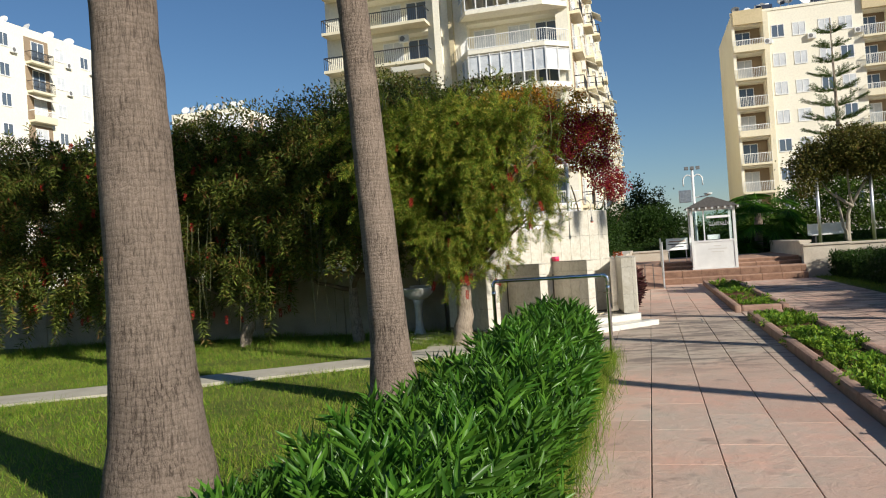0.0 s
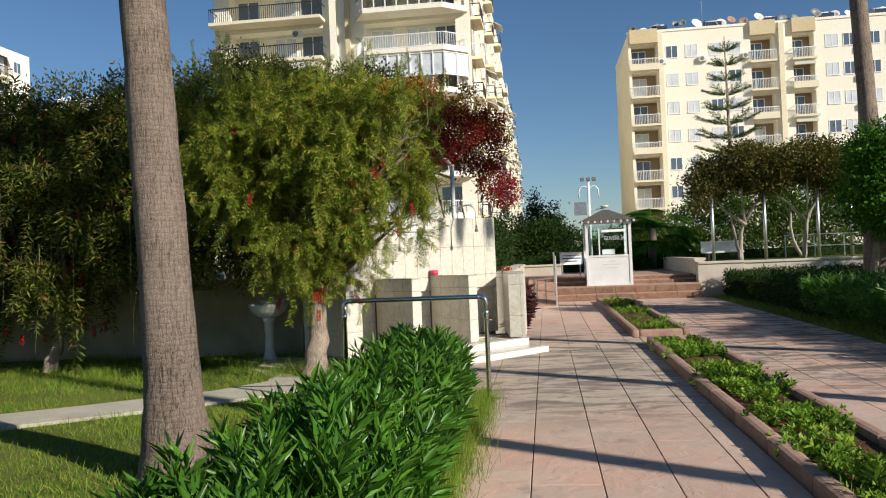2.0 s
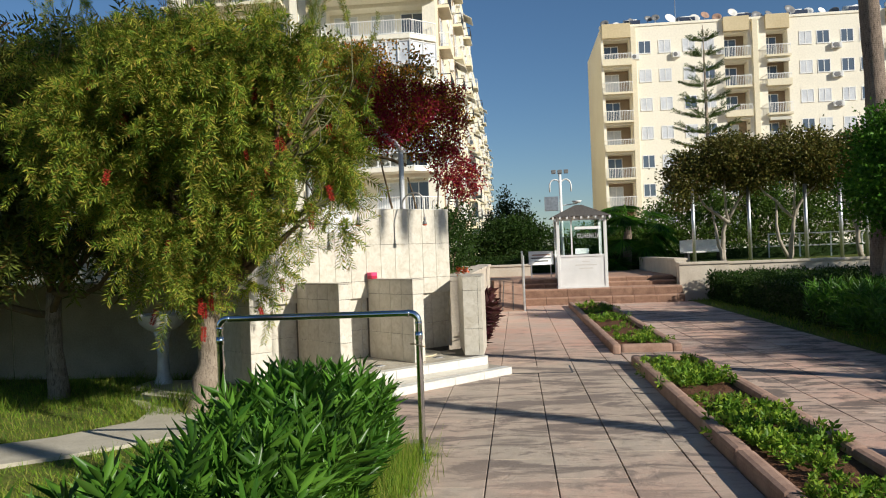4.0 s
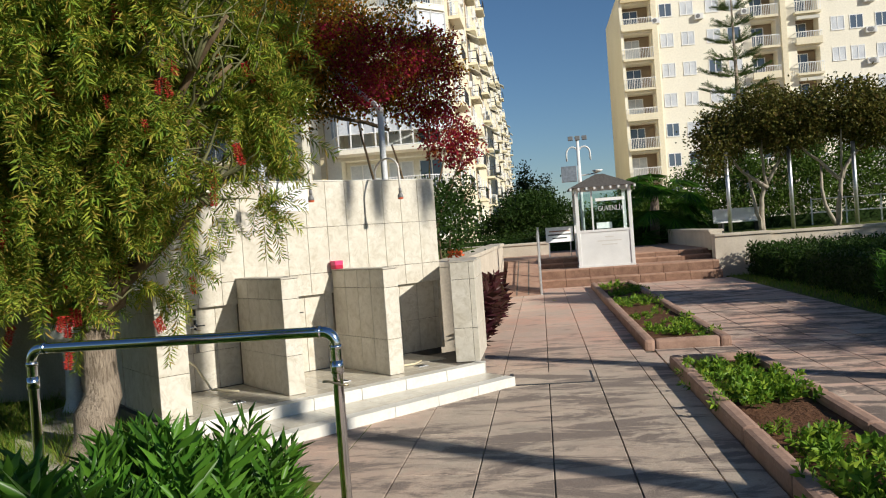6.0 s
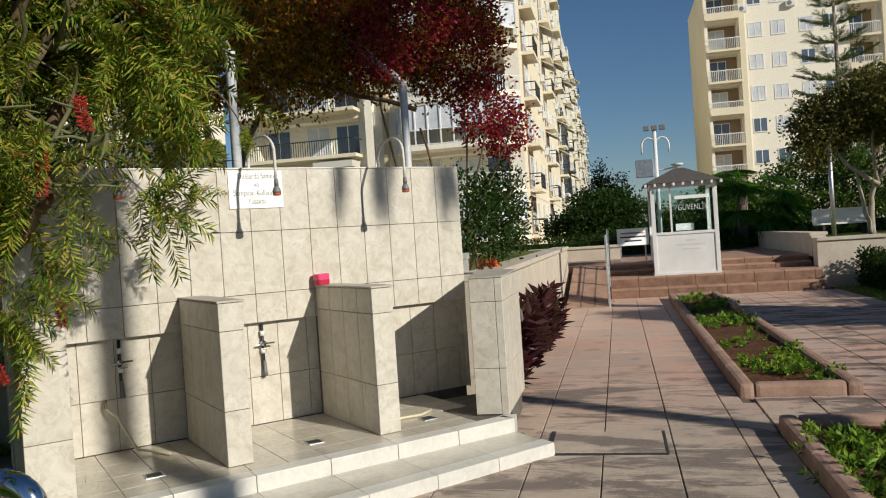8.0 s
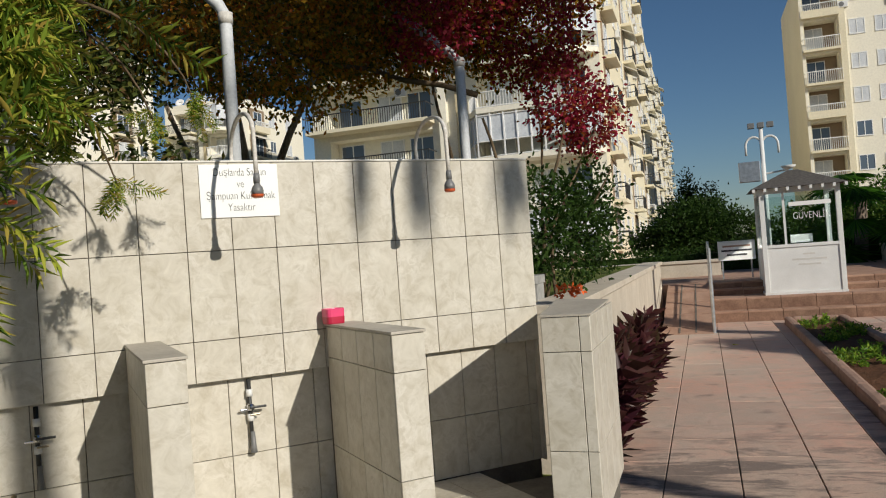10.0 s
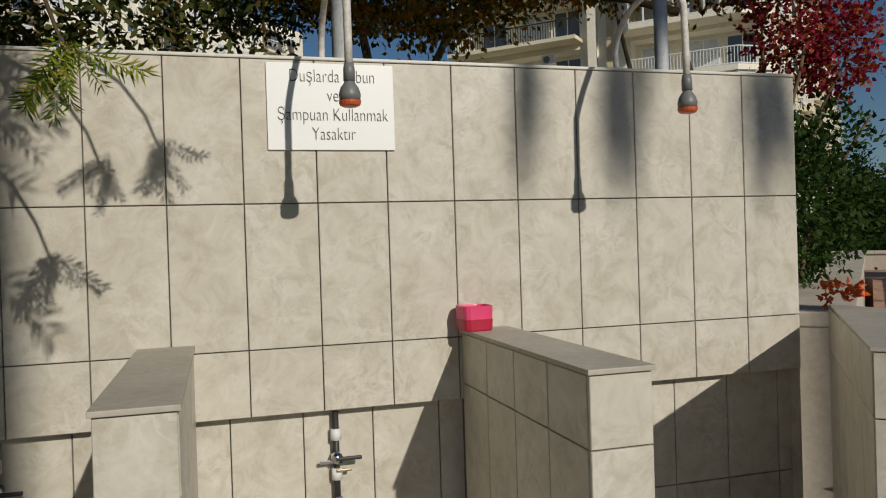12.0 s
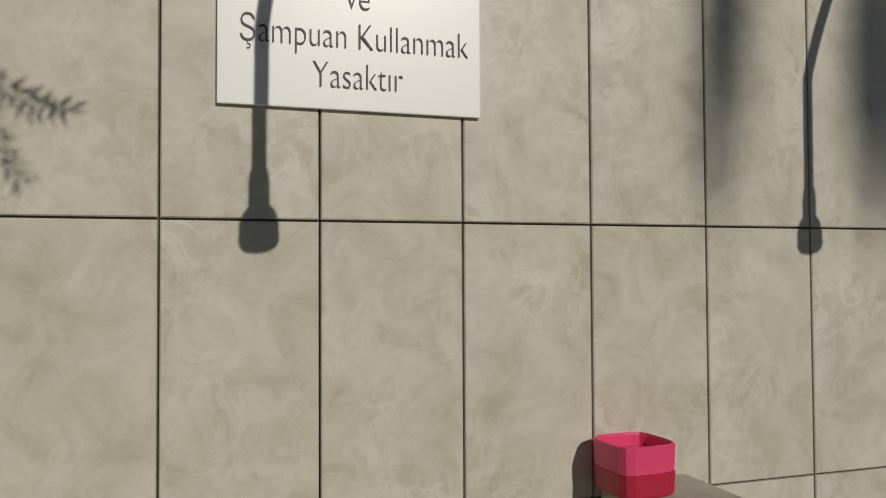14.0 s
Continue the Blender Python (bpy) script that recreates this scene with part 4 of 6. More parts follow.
def drooping_tree(name, x, y, label, category, centres, radii, n, sprig, leaf_mat, seed, trunk_r=0.11, flowers=0, fork=1.5, droop=(0.55, 0.95), size=(0.75, 1.3), group="", shell=0.45, per=9, keep=None, shoots=0, tufts=()):
    rng = np.random.default_rng(seed)
    ob = thing(name, label, category, pose(x, y, 0), group)
    c = np.asarray(centres, float) - np.array([x, y, 0])
    tb = bmesh.new()
    trunk = limb(tb, (0, 0, -0.1), (0.15 * rng.normal(), 0.1 * rng.normal(), fork), trunk_r * 1.35, trunk_r * 0.7, 0.08, 10, seed)
    part("trunk", tb, M_BARK, ob, "gnarled grey brown trunk", True)
    twigs = bmesh.new()
    for i, cc in enumerate(c):
        lb = bmesh.new()
        limb(lb, trunk[-1 - (i % 3)], tuple(cc), trunk_r * 0.5, 0.015, 0.18, 10, seed + i)
        part("limb", lb, M_TWIG, ob, smooth=True)
        for k in range(9):
            q = cc + unit(1, rng)[0] * np.asarray(radii[i]) * 0.9
            limb(twigs, tuple(cc * 0.8 + np.array([0, 0, fork]) * 0.2), tuple(q), 0.014, 0.004, 0.12, 7, seed + 10 * i + k)
    part("twig_mass", twigs, M_STRAND, ob, smooth=True)["kind"] = "stuff"
    for k in range(34 if flowers > 200 else 12):
        i = int(rng.integers(0, len(c)))
        d = unit(1, rng)[0] * np.array([1, 1, 0.5])
        a = c[i] - d * np.asarray(radii[i]) * 0.5
        b = c[i] + d * np.asarray(radii[i]) * 1.15 + np.array([0, 0, -0.1])
        if keep is None or keep(np.array([b[0] + x]), np.array([b[1] + y]), np.array([b[2]]))[0]:
            ab = bmesh.new()
            m_ = (a + b) / 2 + np.array([0, 0, 0.22])
            tube(ab, [tuple((1 - t) ** 2 * a + 2 * t * (1 - t) * m_ + t * t * b) for t in np.linspace(0, 1, 8)], [0.011 - 0.008 * t for t in np.linspace(0, 1, 8)], 5)
            part("arching_branch", ab, M_STRAND, ob, smooth=True)
    p, dirs = sprays(n, c, radii, rng, shell, droop, per)
    if keep is not None:
        ok = keep(p[:, 0] + x, p[:, 1] + y, p[:, 2])
        p, dirs = p[ok], dirs[ok]
    n = len(p)
    tv, tf = sprig
    v, f = scatter(tv, tf, p, frames_from(dirs, rng.uniform(-0.8, 0.8, n)), rng.uniform(*size, n))
    link("crown", raw_mesh("crown", v, f, leaf_mat), None, ob, "drooping sprays of narrow leaves")
    # young shoots standing out of the crown's top
    sp, sd, ss = [], [], []
    for k in range(shoots):
        i = int(rng.integers(0, len(c)))
        a = c[i] + np.array([rng.normal(0, 0.35), rng.normal(0, 0.35), radii[i][2] * 0.6])
        b = a + np.array([rng.normal(0, 0.28), rng.normal(0, 0.28), rng.uniform(0.45, 1.0)])
        if a[2] < 3.2:
            continue
        qb = bmesh.new()
        limb(qb, tuple(a), tuple(b), 0.008, 0.003, 0.06, 6, seed + 300 + k)
        part("shoot", qb, M_STRAND, ob, smooth=True)
        for t in rng.uniform(0.35, 1.0, 5):
            sp.append(a + (b - a) * t)
            sd.append((b - a) + rng.normal(0, 0.35, 3))
            ss.append(rng.uniform(0.5, 0.85))
    # long arching branch with tufts hanging before the shower wall
    for tip in tufts:
        b = np.array(tip) - np.array([x, y, 0])
        a = np.array([0.55, 0.55, 2.75])
        m_ = np.array([b[0] - 0.12, b[1] - 0.1, b[2] + 0.62])
        arc = [(1 - t) ** 2 * a + 2 * t * (1 - t) * m_ + t * t * b for t in np.linspace(0, 1, 10)]
        qb = bmesh.new()
        tube(qb, [tuple(q) for q in arc], [0.012 - 0.008 * t for t in np.linspace(0, 1, 10)], 6)
        part("arching_branch", qb, M_TWIG, ob, smooth=True)
        for i in range(9):
            sp.append(arc[-1] + rng.normal(0, 0.015, 3) + np.array([0, 0, 0.04]))
            sd.append(np.array([0, 0, -1.0]) + rng.normal(0, 0.4, 3))
            ss.append(rng.uniform(0.4, 0.68))
    if sp:
        v, f = scatter(tv, tf, np.array(sp), frames_from(np.array(sd), rng.uniform(0, 6, len(sp))), np.array(ss))
        link("shoot_leaves", raw_mesh("shoot_leaves", v, f, leaf_mat), None, ob)
    if flowers:
        fp, fd = blob_points(flowers, c, np.asarray(radii, float) * 1.12, rng, 0.92)
        fp[:, 2] -= 0.3
        if keep is not None:
            ok = keep(fp[:, 0] + x, fp[:, 1] + y, fp[:, 2] - 0.1)
            fp, fd = fp[ok], fd[ok]
        flowers = len(fp)
        fd = fd * 0.4
        fd[:, 2] -= 1.0
        bt = leaf_shoot(80, 0.12, 2.6, 0.032, 0.007, seed=5, start=0.0)
        v, f = scatter(bt[0], bt[1], fp, frames_from(fd, rng.uniform(0, 6, flowers)), rng.uniform(0.8, 1.35, flowers) * (1.15 if sprig is SPRIG_FAR else 1.0))
        fl_ob = link("flower_mass", raw_mesh("flower_mass", v, f, M_BRUSH), None, ob, "red cylindrical brush flowers")
        fl_ob["kind"] = "stuff"
    return ob


SPRIG = leaf_shoot(52, 0.27, 1.0, 0.068, 0.0098, droop=0.22, seed=2)
SPRIG_FAR = leaf_shoot(20, 0.26, 1.1, 0.095, 0.019, droop=0.2, seed=3)
def open_under(x, y, z):
    """The crown hangs low round the trunk and stays high over the wall and the basin."""
    low = np.where(y > 13.55, 2.3, 1.7)
    low = np.where(x > -1.8, 2.4, low)
    low = np.where((x < -2.7) & (y < 13.55), 0.85, low)
    low = np.where(x < -4.0, 2.0, low)
    low = np.where(x > -2.0, 9.0, low)
    gaps = np.array([noise.noise((a * 1.7, b * 1.7, c * 1.5)) for a, b, c in zip(x, y, z)])
    wide = np.array([noise.noise((a * 0.9 + 3, b * 0.9, c * 0.8)) for a, b, c in zip(x, y, z)])
    fine = np.array([noise.noise((a * 3.3 + 7, b * 3.3, c * 2.8)) for a, b, c in zip(x, y, z)])
    right = x > -2.9
    return (z > low) & (wide > np.where(right, -0.36, -0.28)) & (fine > np.where(right | (z < 2.6), -0.45, -0.3)) \
        & (gaps > np.where(z < 2.1, -0.15, np.where(right, -0.28, np.where(z > 3.6, -0.2, -0.33))))


drooping_tree("bottlebrush_tree", -3.63, 13.18, "weeping bottlebrush tree with yellow green sprays and red brushes", "tree",
              [(-3.6, 13.0, 3.2), (-2.75, 13.0, 3.0), (-2.9, 13.4, 2.3), (-3.45, 12.8, 2.2), (-4.3, 13.3, 2.9), (-3.0, 13.3, 3.4), (-3.8, 13.6, 3.5), (-2.45, 13.1, 2.6), (-2.32, 13.15, 2.1), (-3.55, 14.1, 3.6), (-2.1, 12.9, 3.2), (-3.4, 13.0, 1.55), (-4.9, 13.6, 3.3), (-4.9, 14.0, 3.65), (-3.3, 13.3, 3.75), (-2.28, 13.3, 2.95), (-2.45, 12.7, 3.4), (-2.4, 13.5, 3.45)],
              [(1.0, 0.9, 0.9), (0.7, 0.7, 0.7), (0.45, 0.45, 0.6), (0.65, 0.5, 0.7), (0.8, 0.7, 1.0), (0.9, 0.8, 0.6), (0.9, 0.8, 0.6), (0.4, 0.4, 0.4), (0.3, 0.3, 0.5), (0.5, 0.5, 0.4), (0.35, 0.35, 0.25), (0.5, 0.4, 0.5), (0.7, 0.6, 0.9), (0.7, 0.6, 0.5), (0.6, 0.5, 0.35), (0.32, 0.4, 0.5), (0.45, 0.4, 0.4), (0.45, 0.45, 0.4)],
              980, SPRIG, M_BOTTLE, 21, 0.14, 320, 1.5, droop=(0.35, 0.75), size=(0.8, 1.45), per=11, keep=open_under,
              shoots=34, tufts=[((SH @ Vector((s, 0, z))) + to_sun * k) for s, z, k in ((8.61, 1.91, 1.02), (8.43, 1.85, 1.0), (8.27, 1.56, 1.0), (8.05, 1.75, 1.1))])
def wall_gaps(x, y, z):
    gaps = np.array([noise.noise((a * 1.3, b * 1.3, c * 1.2 + 4)) for a, b, c in zip(x, y, z)])
    return (z > np.where(x > -7.2, 1.6, 0.3)) & (gaps > -0.2)


for k, (x, y) in enumerate(((-5.9, 14.35), (-8.4, 14.4), (-10.9, 13.9), (-13.5, 13.2))):
    drooping_tree("bottlebrush_tree", x, y, "weeping bottlebrush tree with dull green sprays and red brushes", "tree",
                  [(x, y, 3.3), (x - 0.9, y - 0.2, 2.6), (x + 0.9, y - 0.2, 2.7), (x + 0.2, y - 0.5, 1.7), (x - 0.3, y + 0.3, 4.0), (x - 0.9, y - 0.4, 1.5), (x + 1.0, y - 0.3, 1.8), (x + 1.2, y + 0.4, 3.9)],
                  [(1.3, 1.0, 0.9), (0.9, 0.7, 0.9), (0.9, 0.7, 0.9), (0.7, 0.6, 0.7), (1.2, 1.0, 0.6), (0.6, 0.4, 0.6), (0.6, 0.4, 0.7), (0.9, 0.8, 0.6)],
                  390, SPRIG_FAR, M_BOTTLEMID, 31 + k, 0.10, 210, 1.3, group="bottlebrushes along the wall", size=(1.0, 1.8), per=10, keep=wall_gaps)


rng = np.random.default_rng(45)
strands = bmesh.new()
for k in range(46):
    x, y, top = rng.uniform(-8.9, -5.6), rng.uniform(13.2, 13.9), rng.uniform(1.9, 2.9)
    low = rng.uniform(0.25, 1.5)
    sway = rng.normal(0, 0.18, 2)
    tube(strands, [(x + sway[0] * t * t, y + sway[1] * t, top + (low - top) * t + 0.1 * math.sin(3.1 * t)) for t in np.linspace(0, 1, 7)], [0.007, 0.007, 0.006, 0.006, 0.005, 0.004, 0.003], 4)
tagged(link("hanging_twigs", mesh_of("hanging_twigs", strands, M_STRAND, True)), "long bare twigs hanging from the bottlebrush trees", "twigs", kind="stuff")


def leafy_mass(name, label, category, centres, radii, n, leaf, mat, seed, parent_at=None, stems=(), stem_mat=None, extra=None, shell=0.55, width=0.6, clump=1.6):
    rng = np.random.default_rng(seed)
    x, y = parent_at or (centres[0][0], centres[0][1])
    ob = thing(name, label, category, pose(x, y, 0))
    c = np.asarray(centres, float) - np.array([x, y, 0])
    if stems:
        for i, (a, b, r) in enumerate(stems):
            sb = bmesh.new()
            limb(sb, tuple(np.array(a) - np.array([x, y, 0])), tuple(np.array(b) - np.array([x, y, 0])), r, r * 0.45, 0.12, 9, seed + i)
            part("stem", sb, stem_mat or M_TWIG, ob, smooth=True)
    tips, td = blob_points(max(8, n // 26), c, radii, rng, shell)
    pick = rng.integers(0, len(tips), n)
    p, d = tips[pick] + rng.normal(0, leaf * clump, (n, 3)) * np.array([1, 1, 0.75]), td[pick]
    v, f = scatter(LEAF_V, LEAF_F, p, frames_from(d + rng.normal(0, 0.9, (n, 3)), rng.uniform(0, 6.3, n)), np.stack([np.full(n, leaf * width), leaf * rng.uniform(0.7, 1.3, n), np.full(n, leaf)], 1))
    link("crown", raw_mesh("crown", v, f, mat), None, ob)
    if extra:
        cc, rr, m, mt, nm = extra
        tips, td = blob_points(m // 16, np.asarray(cc, float) - np.array([x, y, 0]), rr, rng, 0.4)
        pick = rng.integers(0, len(tips), m)
        p, d = tips[pick] + rng.normal(0, 0.06, (m, 3)), td[pick]
        v, f = scatter(LEAF_V, LEAF_F, p, frames_from(d + rng.normal(0, 0.9, (m, 3)), rng.uniform(0, 6.3, m)), np.stack([np.full(m, 0.04), 0.046 * rng.uniform(0.7, 1.3, m), np.full(m, 0.05)], 1))
        link(nm, raw_mesh(nm, v, f, mt), None, ob)
    return ob


for k, x in enumerate((-17.5, -14.5, -11.5, -8.7, -6.3)):
    leafy_mass("shrub", "tall dark dense shrub rising behind the concrete wall", "shrub",
               [(x, 17.2, 3.6), (x + 0.9, 17.0, (3.8, 3.9, 4.55, 4.7, 4.6)[k]), (x - 0.8, 17.3, (3.7, 3.8, 4.4, 4.7, 4.6)[k]), (x + 0.2, 16.8, 2.3), (x - 1.2, 17.0, 2.6), (x + 1.3, 17.0, 2.7)],
               [(1.4, 0.9, 1.2), (1.0, 0.8, 0.75), (1.1, 0.8, 0.8), (1.1, 0.6, 1.0), (0.9, 0.7, 1.1), (0.9, 0.7, 1.0)],
               16000, 0.085, M_BOTTLEDARK, 50 + k, (x, 17.2), [((x, 17.2, 0.8), (x + 0.4, 17.0, 3.2), 0.06), ((x, 17.2, 0.8), (x - 0.6, 17.2, 3.0), 0.05)], M_TWIG, width=0.45)

leafy_mass("bougainvillea", "large bougainvillea with rusty leaves and crimson bracts over the poles", "bougainvillea",
           [(-2.6, 19.6, 4.35), (-3.6, 19.2, 4.4), (-4.6, 18.8, 4.2), (-1.9, 19.7, 4.1), (-2.9, 18.9, 4.8), (-3.6, 19.3, 4.9), (-5.3, 18.4, 4.5), (-4.0, 19.0, 3.75), (-3.1, 19.3, 3.9)],
           [(1.2, 1.0, 0.8), (1.2, 1.0, 0.8), (1.2, 1.0, 0.9), (0.8, 0.8, 0.8), (1.3, 0.9, 0.5), (1.1, 0.8, 0.5), (1.0, 0.9, 0.7), (1.0, 0.8, 0.55), (0.9, 0.8, 0.5)],
           36000, 0.06, M_BOUGDARK, 70, (-1.9, 19.4),
           [((-1.75, 19.4, 1.0), (-1.4, 19.5, 2.9), 0.025), ((-1.85, 19.5, 1.0), (-2.2, 19.4, 3.0), 0.03), ((-1.95, 19.4, 1.0), (-2.7, 19.3, 3.4), 0.03), ((-1.7, 19.3, 1.0), (-1.1, 19.7, 2.9), 0.02), ((-1.8, 19.6, 1.0), (-1.7, 19.8, 3.3), 0.02), ((-2.2, 19.2, 3.2), (-4.6, 18.6, 4.0), 0.03)],
           M_TWIG,
           ([(-1.7, 19.5, 3.9), (-1.45, 19.7, 3.2), (-2.2, 19.1, 4.2), (-1.2, 19.9, 2.9), (-2.7, 18.7, 4.5), (-2.5, 18.7, 3.8), (-1.5, 19.5, 4.4)], [(0.65, 0.7, 0.6), (0.4, 0.6, 0.5), (0.7, 0.6, 0.5), (0.3, 0.4, 0.4), (0.6, 0.5, 0.4), (0.45, 0.4, 0.35), (0.4, 0.4, 0.35)], 13500, M_BOUGRED, "flowering_crown"))
leafy_mass("tree", "dark leafy tree behind the shower wall", "tree", [(-5.4, 21, 4.9), (-7.4, 20.5, 5.4), (-6.4, 20.5, 5.4), (-4.4, 21.0, 5.3)], [(1.4, 1.2, 1.0), (1.5, 1.2, 1.3), (1.6, 1.2, 0.8), (1.4, 1.2, 0.9)],
           30000, 0.085, M_BOTTLEDARK, 71, (-5.6, 20.6), [((-5.6, 20.6, 1.0), (-5.9, 20.6, 4.0), 0.10), ((-5.6, 20.6, 1.8), (-4.7, 20.8, 4.2), 0.07), ((-5.6, 20.6, 1.5), (-6.9, 20.5, 4.0), 0.06)], M_BARK)
leafy_mass("shrub", "dark glossy shrub beside the planter wall", "shrub", [(-1.45, 19.2, 1.7), (-1.3, 19.6, 2.05), (-1.6, 18.7, 1.9), (-1.4, 20.6, 1.8)], [(0.3, 0.5, 0.55), (0.32, 0.5, 0.45), (0.3, 0.4, 0.5), (0.32, 0.6, 0.5)],
           5200, 0.055, M_HEDGE, 72, (-1.3, 19.3), [((-1.5, 18.9, 1.0), (-1.3, 19.2, 2.3), 0.02), ((-1.5, 19.4, 1.0), (-1.0, 19.7, 2.4), 0.02)], M_TWIG)
roses = leafy_mass("flowering_plant", "small plant with bright orange blooms on the planter", "flower", [(-1.16, 17.5, 1.30), (-1.14, 17.6, 1.32)], [(0.06, 0.05, 0.05), (0.05, 0.05, 0.05)], 90, 0.04, M_ORANGE, 73, clump=0.5)


def shoot_plants(name, label, category, pts, dirs, tmpl, mat, sizes, seed, kind="stuff"):
    rng = np.random.default_rng(seed)
    n = len(pts)
    v, f = scatter(tmpl[0], tmpl[1], pts, frames_from(dirs, rng.uniform(0, 6.3, n)), sizes)
    return tagged(link(name, raw_mesh(name, v, f, mat)), label, category, kind=kind)


# purple edging plants
rng = np.random.default_rng(80)
n = 130
pts = np.stack([rng.uniform(-1.08, -0.86, n), rng.uniform(17.2, 21.5, n), rng.uniform(0.0, 0.6, n)], 1)
dirs = np.stack([rng.normal(0.25, 0.4, n), rng.normal(-0.1, 0.4, n), np.ones(n)], 1)
shoot_plants("purple_plants", "dark purple strap leaved plants along the planter wall", "plants", pts, dirs, leaf_shoot(15, 0.22, 0.95, 0.22, 0.075, droop=0.1, seed=81), M_PURPLE, rng.uniform(0.7, 1.1, n), 82)

# oleander hedge beside the walk
rng = np.random.default_rng(90)
n = 2700
y = rng.uniform(1.5, 11.25, n)
far = np.clip((y - 5.0) / 3.0, 0, 1)
half, mid_x = 0.64 - 0.16 * far, -1.77 + 0.16 * far
end = np.clip((y - 8.0) / 2.5, 0, 1)
half, mid_x = half - 0.09 * end, mid_x - 0.065 * end
x = mid_x + rng.uniform(-1, 1, n) * half
hump = np.sqrt(np.clip(1 - ((x - mid_x) / half) ** 2 * 0.85, 0, 1))
tall = 0.36 + 0.22 * np.clip((y - 1.0) / 7, 0, 1) + 0.03 * np.clip((y - 9.3) / 1.5, 0, 1) + 0.24 * np.array([noise.noise((a * 1.9, b * 1.5, 5)) for a, b in zip(x, y)])
z = tall * hump * rng.uniform(0.35, 1.0, n)
dirs = np.stack([(x - mid_x) * 0.7 + rng.normal(0, 0.25, n), rng.normal(0, 0.3, n), np.ones(n)], 1)
hedge = shoot_plants("oleander_hedge", "dense low hedge of long glossy green leaves beside the walk", "hedge", np.stack([x, y, z], 1), dirs, leaf_shoot(20, 0.24, 0.8, 0.14, 0.025, seed=91), M_OLEANDER, rng.uniform(0.65, 1.3, n), 92)


# grass
def grass(name, label, x, y, h, w, mat, seed, lean=0.4):
    rng = np.random.default_rng(seed)
    n = len(x)
    dirs = np.stack([rng.normal(0, lean, n), rng.normal(0, lean, n), np.ones(n)], 1)
    tv = np.array([[-0.5, 0, 0], [0.5, 0, 0], [0.0, 1, 0.25]])
    v, f = scatter(tv, np.array([[0, 1, 2]]), np.stack([x, y, np.full(n, -0.01)], 1), frames_from(dirs, rng.uniform(0, 6.3, n)), np.stack([np.full(n, w), h, h], 1))
    return tagged(link(name, raw_mesh(name, v, f, mat)), label, "grass", kind="stuff")


def near_path(x, y):
    d = np.full(len(x), 9.0)
    for (ax, ay), (bx, by) in zip(mid, mid[1:]):
        L = (bx - ax) ** 2 + (by - ay) ** 2
        t = np.clip(((x - ax) * (bx - ax) + (y - ay) * (by - ay)) / L, 0, 1)
        d = np.minimum(d, np.hypot(x - ax - t * (bx - ax), y - ay - t * (by - ay)))
    return d


rng = np.random.default_rng(100)
n = 170000
x, y = rng.uniform(-14, -1.25, n), 3.0 + rng.uniform(0, 1, n) ** 1.3 * 12.8
keep = (near_path(x, y) > 0.44) & ((x < -3.2) | (y < 11.2))
x, y = x[keep], y[keep]
patch = np.array([noise.noise((a * 0.8, b * 0.8, 9)) for a, b in zip(x, y)])
tuft = np.array([noise.noise((a * 3.5, b * 3.5, 2)) for a, b in zip(x, y)])
h = np.clip(0.05 + 0.06 * patch + 0.07 * np.clip(tuft, 0, 1) + 0.06 * rng.uniform(0, 1, len(x)) ** 4, 0.015, 0.22) * (1 + 0.8 * (y > 13.5))
grass("lawn_grass", "uneven bright green lawn grass", x, y, h, 0.008, M_BLADE, 101, 0.55)
n = 9000
x, y = -1.13 + rng.normal(0, 0.10, n), rng.uniform(2.5, 11.45, n)
grass("edge_grass", "long thin grass along the edge of the walk", x, y, rng.uniform(0.10, 0.30, n), 0.005, M_BLADE, 102, 0.35)
n = 2200
x, y = rng.uniform(-4.4, -3.0, n), rng.uniform(13.0, 14.2, n)
grass("dry_grass", "tuft of yellowing grass round the tree foot", x, y, rng.uniform(0.1, 0.28, n), 0.006, M_BLADE, 103, 0.5)
n = 30000
x, y = rng.uniform(4.65, 12, n), rng.uniform(12, 28.3, n)
grass("side_grass", "short grass under the clipped hedges", x, y, rng.uniform(0.05, 0.13, n), 0.012, M_BLADE, 104)

# ---- steel poles behind the shower wall ----
def bent_pole(x, y, top, tip, label):
    ob = thing("steel_pole", label, "pole", pose(x, y, 0), group="poles behind the showers")
    part("shaft", tube(bmesh.new(), [(0, 0, -0.1), (0, 0, top), (tip[0] * 0.1, tip[1] * 0.1, top + 0.08), tip], [0.046, 0.046, 0.045, 0.04], 14), M_POLE, ob, smooth=True)
    part("joint_ring", tube(bmesh.new(), [(0, 0, top - 0.06), (0, 0, top + 0.02)], 0.053, 14), M_ARM, ob, smooth=True)
    return ob


bent_pole(-2.23, 18.77, 3.45, (-0.8, 0.2, 4.2), "grey steel pole bent at the top carrying the bougainvillea")
bent_pole(-3.3, 16.59, 3.45, (-0.35, -0.25, 3.9), "grey steel pole bent at the top carrying the bougainvillea")

# ---- guard kiosk ----
kiosk = thing("guard_kiosk", "small white glazed guard kiosk with dark hipped roof", "kiosk", pose(0.9, 28.35, 0.44))
W, D, H = 1.46, 1.5, 2.08
part("lower_panel", B(0.05, W - 0.05, 0.02, 0.06, 0.05, 0.92), M_WHITE, kiosk)
part("side_panel", B(0.02, 0.06, 0.06, D - 0.06, 0.05, 0.92), M_WHITE, kiosk)
part("side_panel", B(W - 0.06, W - 0.02, 0.06, D - 0.06, 0.05, 0.92), M_WHITE, kiosk)
part("back_panel", B(0.05, W - 0.05, D - 0.06, D - 0.02, 0.05, 0.92), M_WHITE, kiosk)
